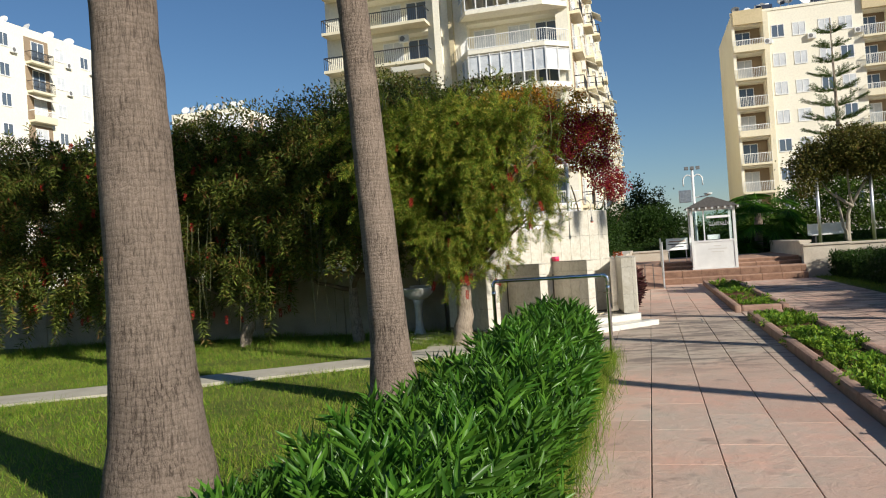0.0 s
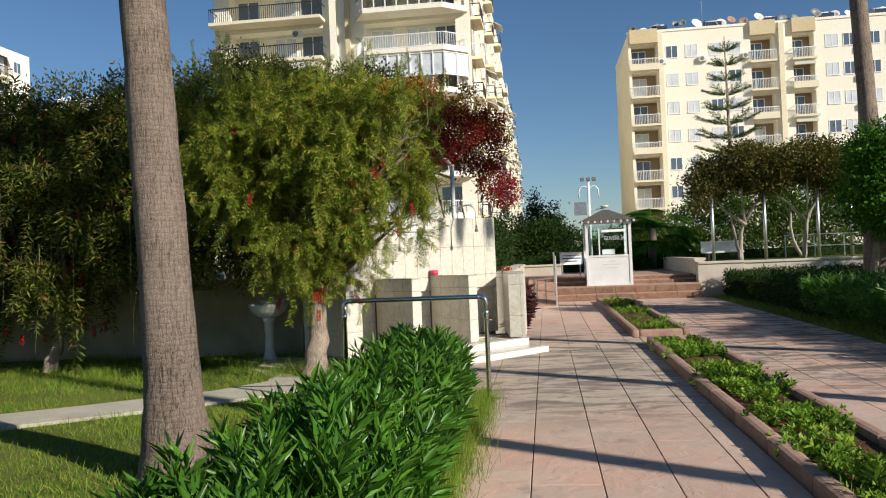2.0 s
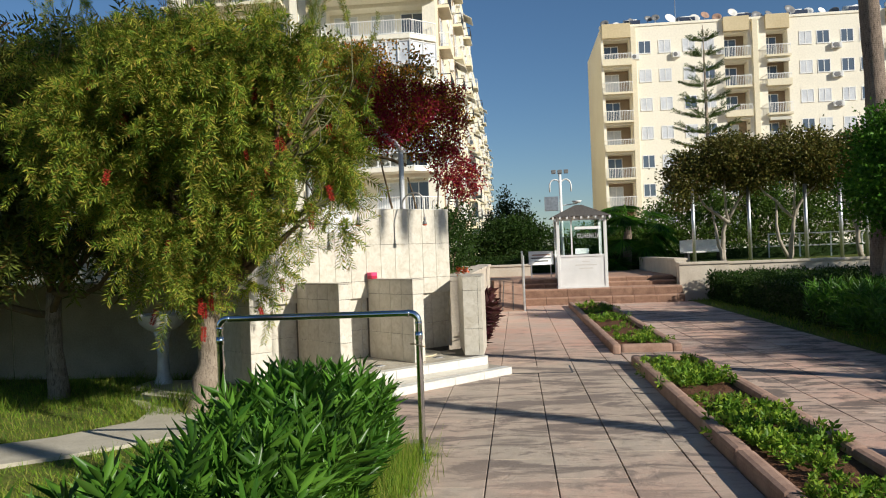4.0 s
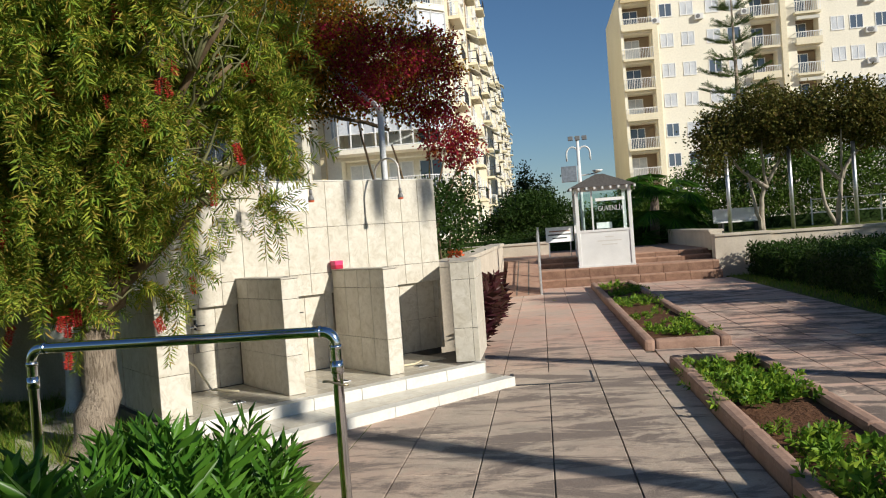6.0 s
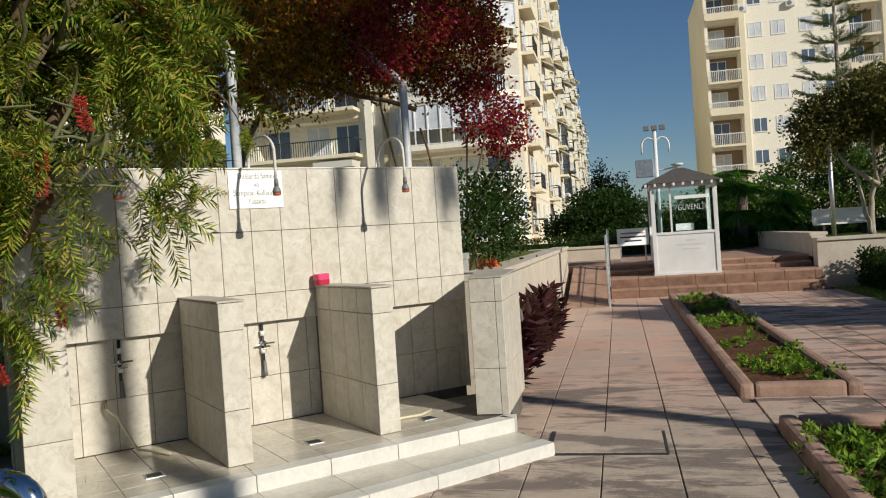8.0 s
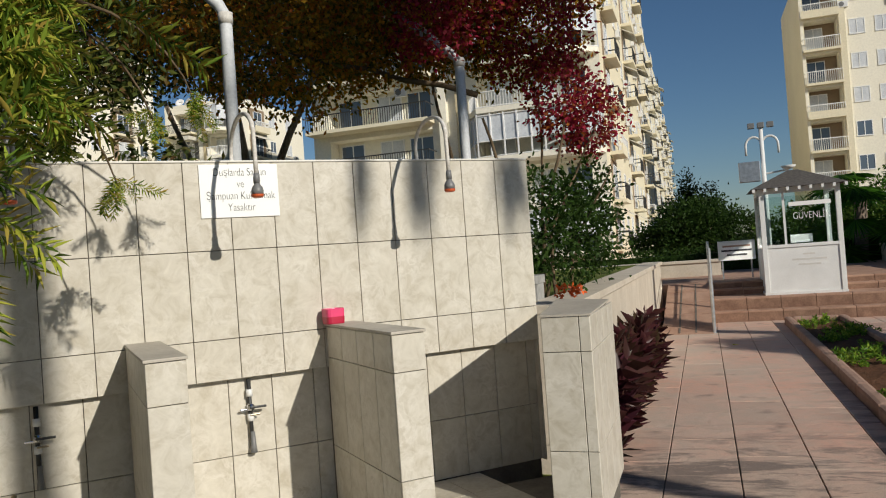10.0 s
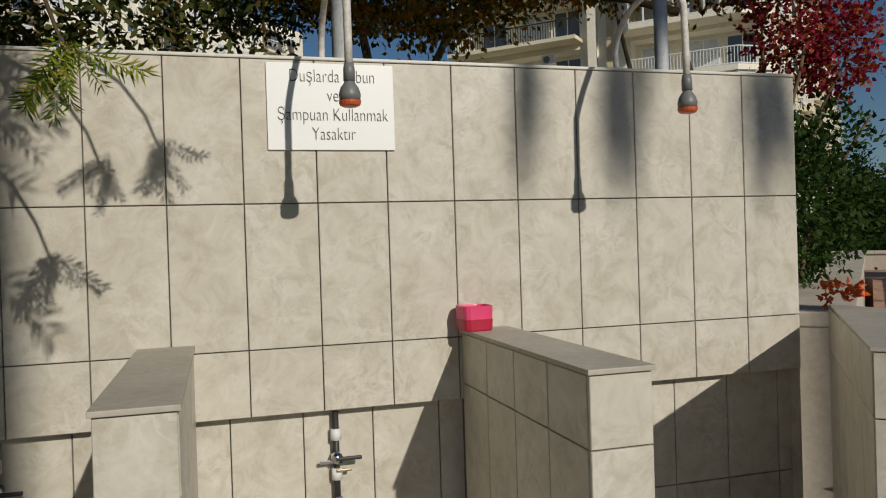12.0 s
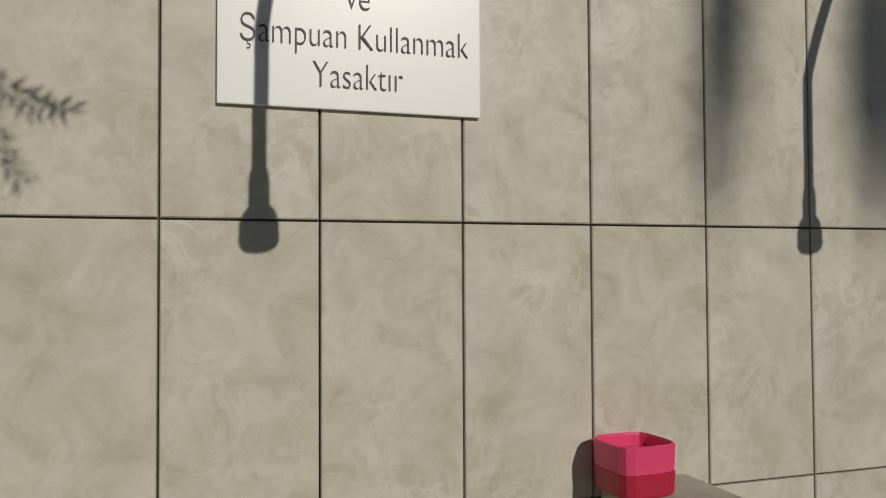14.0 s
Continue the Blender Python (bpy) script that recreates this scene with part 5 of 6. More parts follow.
part("base", B(-0.01, W + 0.01, -0.01, D + 0.01, 0.0, 0.05), M_WHITE, kiosk)
for x in (0.0, W - 0.09):
    for y in (0.0, D - 0.09):
        part("corner_post", B(x, x + 0.09, y, y + 0.09, 0.05, H, bevel=0.006), M_WHITE, kiosk)
part("sill", B(0.09, W - 0.09, 0.0, 0.08, 0.921, 0.98), M_WHITE, kiosk)
part("lintel", B(0.09, W - 0.09, 0.0, 0.08, H - 0.09, H), M_WHITE, kiosk)
part("lintel", B(0.0, 0.08, 0.09, D - 0.09, H - 0.09, H), M_WHITE, kiosk)
part("lintel", B(W - 0.08, W, 0.09, D - 0.09, H - 0.09, H), M_WHITE, kiosk)
part("mullion", B(0.42, 0.46, 0.02, 0.06, 0.98, H - 0.09), M_WHITE, kiosk)
for a in (0.1, 0.47):
    g = part("pane", B(a, 0.41 if a < 0.2 else W - 0.1, 0.035, 0.041, 0.985, H - 0.095), M_GLASS, kiosk)
    g.visible_shadow = False
for x in (0.04, W - 0.045):
    g = part("pane", B(x, x + 0.006, 0.1, D - 0.1, 0.985, H - 0.095), M_GLASS, kiosk)
    g.visible_shadow = False
g = part("pane", B(0.1, W - 0.1, D - 0.045, D - 0.039, 0.985, H - 0.095), M_GLASS, kiosk)
g.visible_shadow = False
rf = bmesh.new()
o = 0.14
vs = [rf.verts.new(p) for p in ((-o, -o, H + 0.02), (W + o, -o, H + 0.02), (W + o, D + o, H + 0.02), (-o, D + o, H + 0.02), (W / 2 - 0.1, D / 2, H + 0.40), (W / 2 + 0.1, D / 2, H + 0.40))]
for q in ((3, 2, 1, 0), (0, 1, 5, 4), (1, 2, 5), (2, 3, 4, 5), (3, 0, 4)):
    rf.faces.new([vs[i] for i in q])
part("roof", rf, M_ROOF, kiosk, "dark shingled hipped roof")
part("ceiling_board", B(0.0, W, 0.0, D, H, H + 0.018), M_WHITE, kiosk)
for i in range(9):
    x = -o + 0.05 + i * (W + 2 * o - 0.1) / 8
    part("rafter_end", B(x - 0.025, x + 0.025, -o - 0.02, 0.0, H - 0.05, H + 0.015), M_WHITE, kiosk)
text_part("GÜVENLİK", 0.19, W / 2 + 0.2, 1.52, kiosk, 0.032, M_SIGN, 0.72)
for k, w in enumerate((0.22, 0.62, 0.4)):
    part("print_line", B(W / 2 - w / 2 + 0.1, W / 2 + w / 2 + 0.1, 0.0165, 0.019, 0.76 - k * 0.1, 0.79 - k * 0.1), M_DISH, kiosk)
for k, w in enumerate((0.75,)):
    part("print_line", B(W / 2 - w / 2 + 0.18, W / 2 + w / 2 + 0.18, 0.031, 0.033, 1.72, 1.80), M_SIGN, kiosk)
part("desk", B(0.1, W - 0.1, 0.12, 0.6, 0.9, 0.95), M_WHITE, kiosk)
part("monitor", B(0.55, 0.95, 0.3, 0.33, 1.0, 1.16), M_WHITE, kiosk)

# white benches and signs on the terrace
def bench(x, y, z, rz, label):
    ob = thing("bench", label, "bench", pose(x, y, z, 0, 0, rz))
    part("backrest", B(-0.75, 0.75, 0.2, 0.25, 0.45, 0.85, bevel=0.01), M_WHITE, ob)
    part("seat", B(-0.75, 0.75, -0.2, 0.22, 0.40, 0.45, bevel=0.01), M_WHITE, ob)
    for a in (-0.6, 0.55):
        part("leg", B(a, a + 0.06, -0.18, 0.22, 0.0, 0.398), M_BLACK, ob)
    return ob


bench(6.3, 33.6, 0.9, 5, "white bench behind the planter wall")


# ---- clipped hedges and trees on the far side ----
def box_hedge(x0, x1, y0, y1, z0, z1, n, seed, label, mat=M_HEDGE, leaf=0.05):
    rng = np.random.default_rng(seed)
    ob = thing("hedge", label, "hedge", pose((x0 + x1) / 2, (y0 + y1) / 2, z0))
    cx, cy = (x0 + x1) / 2, (y0 + y1) / 2
    part("inner_mass", B(x0 - cx + 0.12, x1 - cx - 0.12, y0 - cy + 0.12, y1 - cy - 0.12, -0.05, z1 - z0 - 0.12), M_HEDGE, ob)
    p = rng.uniform(0, 1, (n, 3))
    k = rng.integers(0, 5, n)
    p[k == 0, 0], p[k == 1, 0] = 0.0, 1.0
    p[k == 2, 1], p[k == 3, 1] = 0.0, 1.0
    p[k == 4, 2] = 1.0
    p = p * np.array([x1 - x0, y1 - y0, z1 - z0]) + np.array([x0 - cx, y0 - cy, 0]) + rng.normal(0, 0.045, (n, 3))
    p[:, 2] += np.array([0.10 * noise.noise((a * 1.3, b * 1.3, 2)) for a, b in p[:, :2]]) * (p[:, 2] > 0.3)
    v, f = scatter(LEAF_V, LEAF_F, p, frames_from(unit(n, rng) + np.array([0, 0, 0.4]), rng.uniform(0, 6, n)), np.stack([np.full(n, leaf * 0.55), leaf * rng.uniform(0.8, 1.5, n), np.full(n, leaf)], 1))
    link("foliage", raw_mesh("foliage", v, f, mat), None, ob)
    return ob


box_hedge(5.2, 9.5, 25.2, 28.3, 0.0, 0.74, 13000, 110, "dark clipped hedge before the planter wall", leaf=0.07)
box_hedge(5.2, 7.0, 19.5, 24.6, 0.0, 0.78, 13000, 111, "dark clipped hedge along the second walk", leaf=0.06)
rng = np.random.default_rng(112)
n = 1300
pts = np.stack([rng.uniform(4.8, 6.8, n), rng.uniform(12.3, 19.8, n), rng.uniform(0.05, 0.62, n)], 1)
shoot_plants("oleander_hedge", "loose low oleander hedge along the second walk", "hedge", pts, np.stack([rng.normal(0, 0.5, n), rng.normal(0, 0.5, n), np.ones(n)], 1), leaf_shoot(16, 0.25, 0.8, 0.16, 0.028, seed=91), M_OLEANDER, rng.uniform(0.9, 1.3, n), 113)
leafy_mass("ficus_tree", "round clipped ficus tree with dense bright green crown", "tree", [(7.3, 20.6, 2.9), (6.9, 20.5, 2.5), (7.6, 20.6, 2.4), (7.0, 20.5, 3.4), (7.7, 20.7, 3.4), (6.6, 20.4, 3.0)],
           [(1.15, 1.1, 1.2), (1.0, 1.0, 0.8), (1.1, 1.0, 0.8), (0.8, 0.8, 0.7), (0.9, 0.9, 0.7), (0.6, 0.7, 0.7)], 26000, 0.085, M_FICUS, 114, (6.9, 20.8),
           [((6.75, 20.8, -0.1), (6.8, 20.7, 2.2), 0.12), ((6.8, 20.75, 1.4), (7.3, 20.6, 2.6), 0.06), ((6.8, 20.75, 1.3), (6.4, 20.6, 2.5), 0.05)], M_BARK, shell=0.75)
# unseen trees, added to throw shade on the second walk and hedges
for k, (x, y) in enumerate(((11.6, 13.0), (12.9, 15.6), (13.9, 20.5), (14.4, 24.0))):
    leafy_mass("ficus_tree", "unseen ficus tree added to shade the second walk", "tree", [(x, y, 3.4), (x + 0.6, y, 4.1), (x - 0.7, y + 0.3, 3.9), (x, y - 0.9, 4.5), (x, y + 1.0, 3.8)], [(1.4, 1.3, 1.0), (1.1, 1.1, 0.8), (1.1, 1.1, 0.8), (1.1, 1.1, 0.7), (1.1, 1.1, 0.8)], 9000, 0.11, M_FICUS, 117 + k, (x, y),
               [((x, y, -0.1), (x, y, 2.9), 0.12), ((x, y, 2.0), (x + 0.8, y, 3.7), 0.06), ((x, y, 2.0), (x - 0.8, y, 3.7), 0.06)], M_BARK)
for k, (x, y, w) in enumerate(((6.7, 32.4, 1.6), (8.8, 32.2, 1.9), (11.2, 32.5, 1.9), (14.0, 32.5, 1.9))):
    leafy_mass("umbrella_tree", "flat topped tree with twisted pale limbs and dark crown", "tree",
               [(x, y, 4.4), (x - w * 0.6, y, 4.0), (x + w * 0.6, y, 4.2), (x + 0.2, y - 0.5, 4.75), (x - w * 0.8, y - 0.3, 3.5 if k == 0 else 4.0)],
               [(w * 0.9, 1.5, 0.65), (w * 0.6, 1.3, 0.7), (w * 0.7, 1.3, 0.6), (w * 0.6, 1.0, 0.45), (w * 0.35, 0.8, 0.7)], 17000, 0.10, M_UMBRELLA, 120 + k, (x, y),
               [((x, y, 0.95), (x + 0.2, y, 2.6), 0.10), ((x + 0.2, y, 2.4), (x + w * 0.6, y, 3.6), 0.06), ((x + 0.2, y, 2.3), (x - w * 0.6, y, 3.6), 0.06), ((x + 0.2, y, 2.3), (x + 0.1, y - 0.4, 4.0), 0.05), ((x, y, 0.95), (x - 0.3, y + 0.2, 2.9), 0.07)], M_PALEWOOD)
for x in (5.6, 7.4, 9.2, 10.3, 11.1, 12.6):
    p = thing("pergola_post", "slim pale steel post among the trees", "post", pose(x, 31.8, 0.95), group="pergola posts")
    part("shaft", tube(bmesh.new(), [(0, 0, -0.05), (0, 0, 2.5)], 0.06, 10), M_STEEL, p, smooth=True)
    part("foot", B(-0.1, 0.1, -0.1, 0.1, -0.02, 0.03), M_STEEL, p)


# ---- norfolk pines, cypresses and far greenery ----
def norfolk_pine(x, y, z0, h, r, label, seed):
    rng = np.random.default_rng(seed)
    ob = thing("norfolk_pine", label, "tree", pose(x, y, z0))
    part("trunk", tube(bmesh.new(), [(0, 0, -0.1), (0.05, 0, h * 0.5), (0, 0, h)], [0.16, 0.1, 0.02], 10), M_BARK, ob, smooth=True)
    vv, ff, off = [], [], 0
    tv, tf = leaf_shoot(22, 0.5, 0.6, 0.16, 0.03, seed=4)
    tiers = int(h / 0.95)
    for i in range(tiers):
        z = 0.22 * h + i * (0.78 * h / tiers)
        L = r * (1 - (z / h)) ** 0.8 + 0.15
        for a in np.arange(6) * 1.047 + i * 0.5:
            s = np.arange(0.15, 1, 0.4 / max(L, 0.5) * 0.8)
            hd = np.array([math.cos(a), math.sin(a), 0])
            P = np.outer(s * L, hd) + np.array([0, 0, z])
            P[:, 2] += 0.28 * s * s * L
            n = len(s)
            for side in (-0.5, 0, 0.5):
                d = np.repeat((hd + np.array([-hd[1], hd[0], 0]) * side + np.array([0, 0, 0.4]))[None], n, 0) + rng.normal(0, 0.08, (n, 3))
                v, f = scatter(tv, tf, P, frames_from(d, rng.uniform(0, 6, n)), rng.uniform(0.8, 1.1, n))
                vv.append(v), ff.append(f + off)
                off += len(v)
    link("crown", raw_mesh("crown", np.concatenate(vv), np.concatenate(ff), M_NORFOLK), None, ob, "tiers of stiff upswept branches")
    return ob


norfolk_pine(9.16, 44.2, 0.7, 11.6, 2.2, "tall norfolk pine with open tiers of branches", 130)
norfolk_pine(22.0, 48.0, 0.7, 10.5, 2.2, "norfolk pine with open tiers beyond the trees", 131)
for k, (x, y, h) in enumerate(((-1.68, 110, 10.4), (1.1, 110, 8.3), (-0.4, 111, 8.0), (-3.6, 112, 7.6))):
    leafy_mass("cypress", "dark slender far cypress", "tree", [(x, y, h * 0.3), (x, y, h * 0.55), (x, y, h * 0.8)], [(0.9, 0.9, h * 0.3), (0.75, 0.75, h * 0.28), (0.4, 0.4, h * 0.2)], 2500, 0.35, M_CYPRESS, 140 + k)
leafy_mass("tree", "dark rounded trees beyond the kiosk", "tree", [(-1.1, 46, 2.1), (0.0, 46.5, 2.3), (-2.1, 46.4, 1.6), (1.4, 47, 1.8)], [(1.1, 1.1, 1.1), (1.1, 1.1, 1.1), (0.9, 1.0, 0.8), (0.9, 1.0, 0.9)], 14000, 0.15, M_HEDGE, 150, (-1.2, 46.5),
           [((-1.2, 46.5, 0.6), (-1.5, 46.4, 2.4), 0.12), ((-1.2, 46.5, 0.6), (0.2, 46.5, 2.2), 0.10)], M_BARK)
box_hedge(-7, 3.0, 36.0, 37.0, 0.7, 1.35, 7000, 151, "low green hedge across the terrace", leaf=0.09)
box_hedge(3.2, 22, 37.0, 38.0, 0.7, 1.5, 9000, 152, "green hedge across the terrace", leaf=0.1)
for k, (x, y, z) in enumerate(((5.0, 40, 2.4), (7.3, 41, 3.6), (9.4, 40, 3.9), (11.6, 40.5, 4.0), (14, 41, 4.0), (16.5, 41.5, 4.0), (19.5, 42, 4.0), (3.8, 43, 2.4))):
    leafy_mass("shrub", "dense green shrub beyond the terrace", "shrub", [(x, y, z * 0.8), (x + 1.0, y, z * 0.7), (x - 1.0, y, z * 0.65)], [(1.3, 1.0, z * 0.4), (1.1, 0.9, z * 0.36), (1.1, 0.9, z * 0.36)], 7000, 0.13, M_SHRUBFAR, 160 + k)


# ---- apartment blocks ----
def wall_sheet(bm, w, h, holes, depth):
    """A wall in the x-z plane facing -y with holes sunk to depth: holes (x0, x1, z0, z1)."""
    xs = sorted({0.0, w, *[q for o in holes for q in o[:2]]})
    zs = sorted({0.0, h, *[q for o in holes for q in o[2:]]})
    for x0, x1 in zip(xs, xs[1:]):
        for z0, z1 in zip(zs, zs[1:]):
            cx, cz = (x0 + x1) / 2, (z0 + z1) / 2
            if not any(o[0] < cx < o[1] and o[2] < cz < o[3] for o in holes):
                bm.faces.new([bm.verts.new(p) for p in ((x0, 0, z0), (x1, 0, z0), (x1, 0, z1), (x0, 0, z1))])
    for x0, x1, z0, z1 in holes:
        a = [(x0, 0, z0), (x1, 0, z0), (x1, 0, z1), (x0, 0, z1)]
        b = [(x, depth, z) for x, _, z in a]
        for i in range(4):
            j = (i + 1) % 4
            bm.faces.new([bm.verts.new(p) for p in (a[j], a[i], b[i], b[j])])
        bm.faces.new([bm.verts.new(p) for p in b])
    return bm


def window_unit(w, h, kind):
    key = ("win", w, h, kind)
    if key not in CACHE:
        fr = bmesh.new()
        box(fr, -w / 2, w / 2, -0.05, 0.04, -h / 2, -h / 2 + 0.1)
        box(fr, -w / 2, w / 2, -0.03, 0.04, h / 2 - 0.07, h / 2)
        box(fr, -w / 2, -w / 2 + 0.07, -0.03, 0.04, -h / 2 + 0.1, h / 2 - 0.07)
        box(fr, w / 2 - 0.07, w / 2, -0.03, 0.04, -h / 2 + 0.1, h / 2 - 0.07)
        box(fr, -0.035, 0.035, -0.03, 0.04, -h / 2 + 0.1, h / 2 - 0.07)
        CACHE[key] = (mesh_of("frame", fr, M_FRAMEWHITE), mesh_of("pane", B(-w / 2 + 0.07, w / 2 - 0.07, -0.005, 0.02, -h / 2 + 0.1, h / 2 - 0.07), M_CURTAIN if kind else M_WIN))
    return CACHE[key]


def add_window(parent, m, w, h, kind):
    fr, pane = window_unit(w, h, kind)
    ob = link("window", fr, None, parent)
    ob.matrix_basis = m
    link("pane", pane, None, ob)
    return ob


def balcony_mesh(w, d, style):
    key = ("balc", w, d, style)
    if key not in CACHE:
        sl = bmesh.new()
        box(sl, 0, w, -d, 0.0, -0.22, 0.0)
        if style == "solid":
            box(sl, 0, w, -d, -d + 0.1, 0.0, 0.45)
        ra = bmesh.new()
        z0 = 0.45 if style == "solid" else 0.0
        box(ra, 0.02, w - 0.02, -d + 0.02, -d + 0.07, 0.93, 1.0)
        n = max(3, int(w / 0.16))
        for i in range(n + 1):
            x = 0.03 + (w - 0.1) * i / n
            box(ra, x, x + 0.035, -d + 0.03, -d + 0.06, z0, 0.93)
        for x in (0.02, w - 0.06):
            if d > 0.3:
                box(ra, x, x + 0.04, -d + 0.07, 0, 0.93, 1.0)
        CACHE[key] = (mesh_of("slab", sl, M_WALLCREAM), mesh_of("railing", ra, M_FRAMEWHITE if style != "dark" else M_BLACK))
    return CACHE[key]


def faceted_balcony(parent, m, w, d, glazed):
    """A balcony with cut corners, railed or closed in with panes."""
    key = ("facet", w, d, glazed)
    if key not in CACHE:
        pts = [(0, 0), (0.9, -d), (w - 1.6, -d), (w, -0.25), (w, 0)]
        sl = prism(bmesh.new(), pts, -0.30, 0.0)
        ra, gl = bmesh.new(), bmesh.new()
        for (ax, ay), (bx_, by_) in zip(pts[:3], pts[1:4]):
            L_ = math.hypot(bx_ - ax, by_ - ay)
            n = max(2, int(L_ / (0.75 if glazed else 0.17)))
            for i in range(n + 1):
                px, py = ax + (bx_ - ax) * i / n, ay + (by_ - ay) * i / n + 0.06
                r = 0.04 if glazed else 0.018
                box(ra, px - r, px + r, py - r, py + r, 0.0, 2.6 if glazed else 0.98)
            for z in ((0.05, 0.95, 2.5) if glazed else (0.06, 0.95)):
                tube(ra, [(ax, ay + 0.06, z), (bx_, by_ + 0.06, z)], 0.035, 6)
            if glazed:
                q = [(ax, ay + 0.10), (bx_, by_ + 0.10), (bx_, by_ + 0.13), (ax, ay + 0.13)]
                prism(gl, q, 1.0, 2.5)
        CACHE[key] = (mesh_of("slab", sl, M_WALLPALE), mesh_of("railing", ra, M_FRAMEWHITE), mesh_of("pane", gl, M_CURTAIN) if glazed else gl.free())
    sl, ra, gl = CACHE[key]
    ob = link("balcony", sl, None, parent)
    ob.matrix_basis = m
    link("railing", ra, None, ob)["kind"] = "stuff"
    if gl:
        link("pane", gl, None, ob)
    return ob


def add_balcony(parent, m, w, d, style):
    sl, ra = balcony_mesh(w, d, style)
    ob = link("balcony", sl, None, parent)
    ob.matrix_basis = m
    link("railing", ra, None, ob)["kind"] = "stuff"
    return ob


AC_MESH = mesh_of("air_conditioner", B(-0.4, 0.4, -0.32, 0.0, -0.28, 0.28, bevel=0.03), M_WHITE)
FAN_MESH = mesh_of("fan_grille", lathe(bmesh.new(), [(0.2, 0.0), (0.21, 0.01), (0.12, 0.02)], 14), M_GREYPLASTIC)


def add_ac(parent, m):
    ob = link("air_conditioner", AC_MESH, None, parent)
    ob.matrix_basis = m
    fan = link("fan_grille", FAN_MESH, None, ob)
    fan.matrix_basis = pose(-0.1, -0.322, 0, 90, 0, 0)


def roof_dish(x, y, z, r, az, mat=M_DISH):
    ob = thing("satellite_dish", "small satellite dish on the flat roof", "satellite dish", pose(x, y, z), group="rooftop dishes")
    bm = lathe(bmesh.new(), [(0.02, 0.0), (r * 0.5, 0.06), (r, 0.22), (r * 0.97, 0.24), (r * 0.5, 0.09), (0.02, 0.04)], 14)
    bmesh.ops.transform(bm, matrix=pose(0, 0, 0.7, 60, 0, az), verts=bm.verts)
    part("reflector", bm, mat, ob, smooth=True)
    part("mast", tube(bmesh.new(), [(0, 0, -0.4), (0, 0, 0.8)], 0.04, 6), M_STEEL, ob)


# block across the terrace: front along x at y = 86
FL = 2.92
bx, by = 9.1, 86.0
blockB = thing("apartment_block", "cream eight storey apartment block with recessed balconies and rooftop dishes", "building", pose(bx, by, 0))
WB, HB = 46.0, 24.1
holesB, unitsB = [], []
bays = [(0.25, 2.9), (12.3, 14.6), (16.4, 18.5), (28.0, 30.3), (32.2, 34.4)]
cols = [4.4, 6.4, 8.8, 10.7, 20.2, 21.9, 24.2, 26.0, 36.4, 38.2, 40.6, 42.4, 44.4]
for fl in range(8):
    z = HB - 0.9 - FL * (fl + 1) + 0.1
    if z < 0.3:
        break
    for a, b in bays:
        holesB.append((a, b, z, z + FL - 0.45))
part("wall", wall_sheet(bmesh.new(), WB, HB, holesB, 1.5), M_WALLPALE, blockB)
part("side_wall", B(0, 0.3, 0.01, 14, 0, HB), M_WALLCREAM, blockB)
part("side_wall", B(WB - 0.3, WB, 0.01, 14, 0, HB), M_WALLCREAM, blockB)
part("roof", B(0.3, WB - 0.3, 1.6, 14, HB - 0.6, HB - 0.2), M_CONC, blockB)
part("parapet", B(-0.08, WB + 0.08, -0.08, 0.25, HB, HB + 0.25), M_WALLPALE, blockB)
for a, b in bays:
    part("bay_head", B(a - 0.1, b + 0.1, -0.35, 0.0, HB - 1.1, HB + 0.35), M_WALLDEEP, blockB)
for a in (3.0, 15.0, 30.9):
    part("pilaster", B(a, a + 0.5, -0.3, 0.0, 0, HB), M_WALLCREAM, blockB)
rr = random.Random(5)
for fl in range(8):
    z = HB - 0.9 - FL * (fl + 1) + 0.1
    if z < 0.3:
        break
    for k, (a, b) in enumerate(bays):
        bal = add_balcony(blockB, pose(a - 0.15, 0.0, z), b - a + 0.3, 0.5, "bars" if (fl + k) % 3 else "solid")
        # dark panel paints the shade at the back of the recess
        part("loggia_back", B(a + 0.02, b - 0.02, 1.40, 1.48, z + 0.02, z + FL - 0.47), M_LOGGIASHADE, blockB)
        add_window(blockB, pose((a + b) / 2 - 0.4, 1.36, z + 1.1), 1.5, 2.1, rr.random() < 0.3)
        if rr.random() < 0.35:
            part("awning", B(a, b, -0.45, -0.1, z + FL - 0.75, z + FL - 0.46), M_AWNING, blockB)
    for k, c in enumerate(cols):
        add_window(blockB, pose(c, -0.01, z + 1.55), 1.25, 1.35, rr.random() < 0.55)
        if rr.random() < 0.28:
            add_ac(blockB, pose(c + (1.1 if k % 2 else -1.0), -0.02, z + 0.6))
for k in range(34):
    roof_dish(bx + 0.8 + k * 1.28 + rr.uniform(-0.4, 0.4), by + rr.uniform(0.6, 3), HB + 0.15, rr.uniform(0.4, 0.62), rr.uniform(-40, 40), rr.choice((M_DISH, M_WHITE, M_WHITE, M_GREYPLASTIC, M_KERB)))
for k in range(7):
    tank = thing("water_tank", "white horizontal rooftop water tank", "water tank", pose(bx + 3.5 + k * 5.6, by + 3, HB + 0.1), group="rooftop tanks")
    part("drum", tube(bmesh.new(), [(-0.7, 0, 1.1), (0.7, 0, 1.1)], 0.4, 14), M_WHITE, tank, smooth=True)
    part("stand", B(-0.6, 0.6, -0.3, 0.3, -0.32, 0.72), M_STEEL, tank)
    part("solar_panel", B(-0.8, 0.8, -1.5, -1.44, 0.1, 1.0), M_SOLAR, tank)
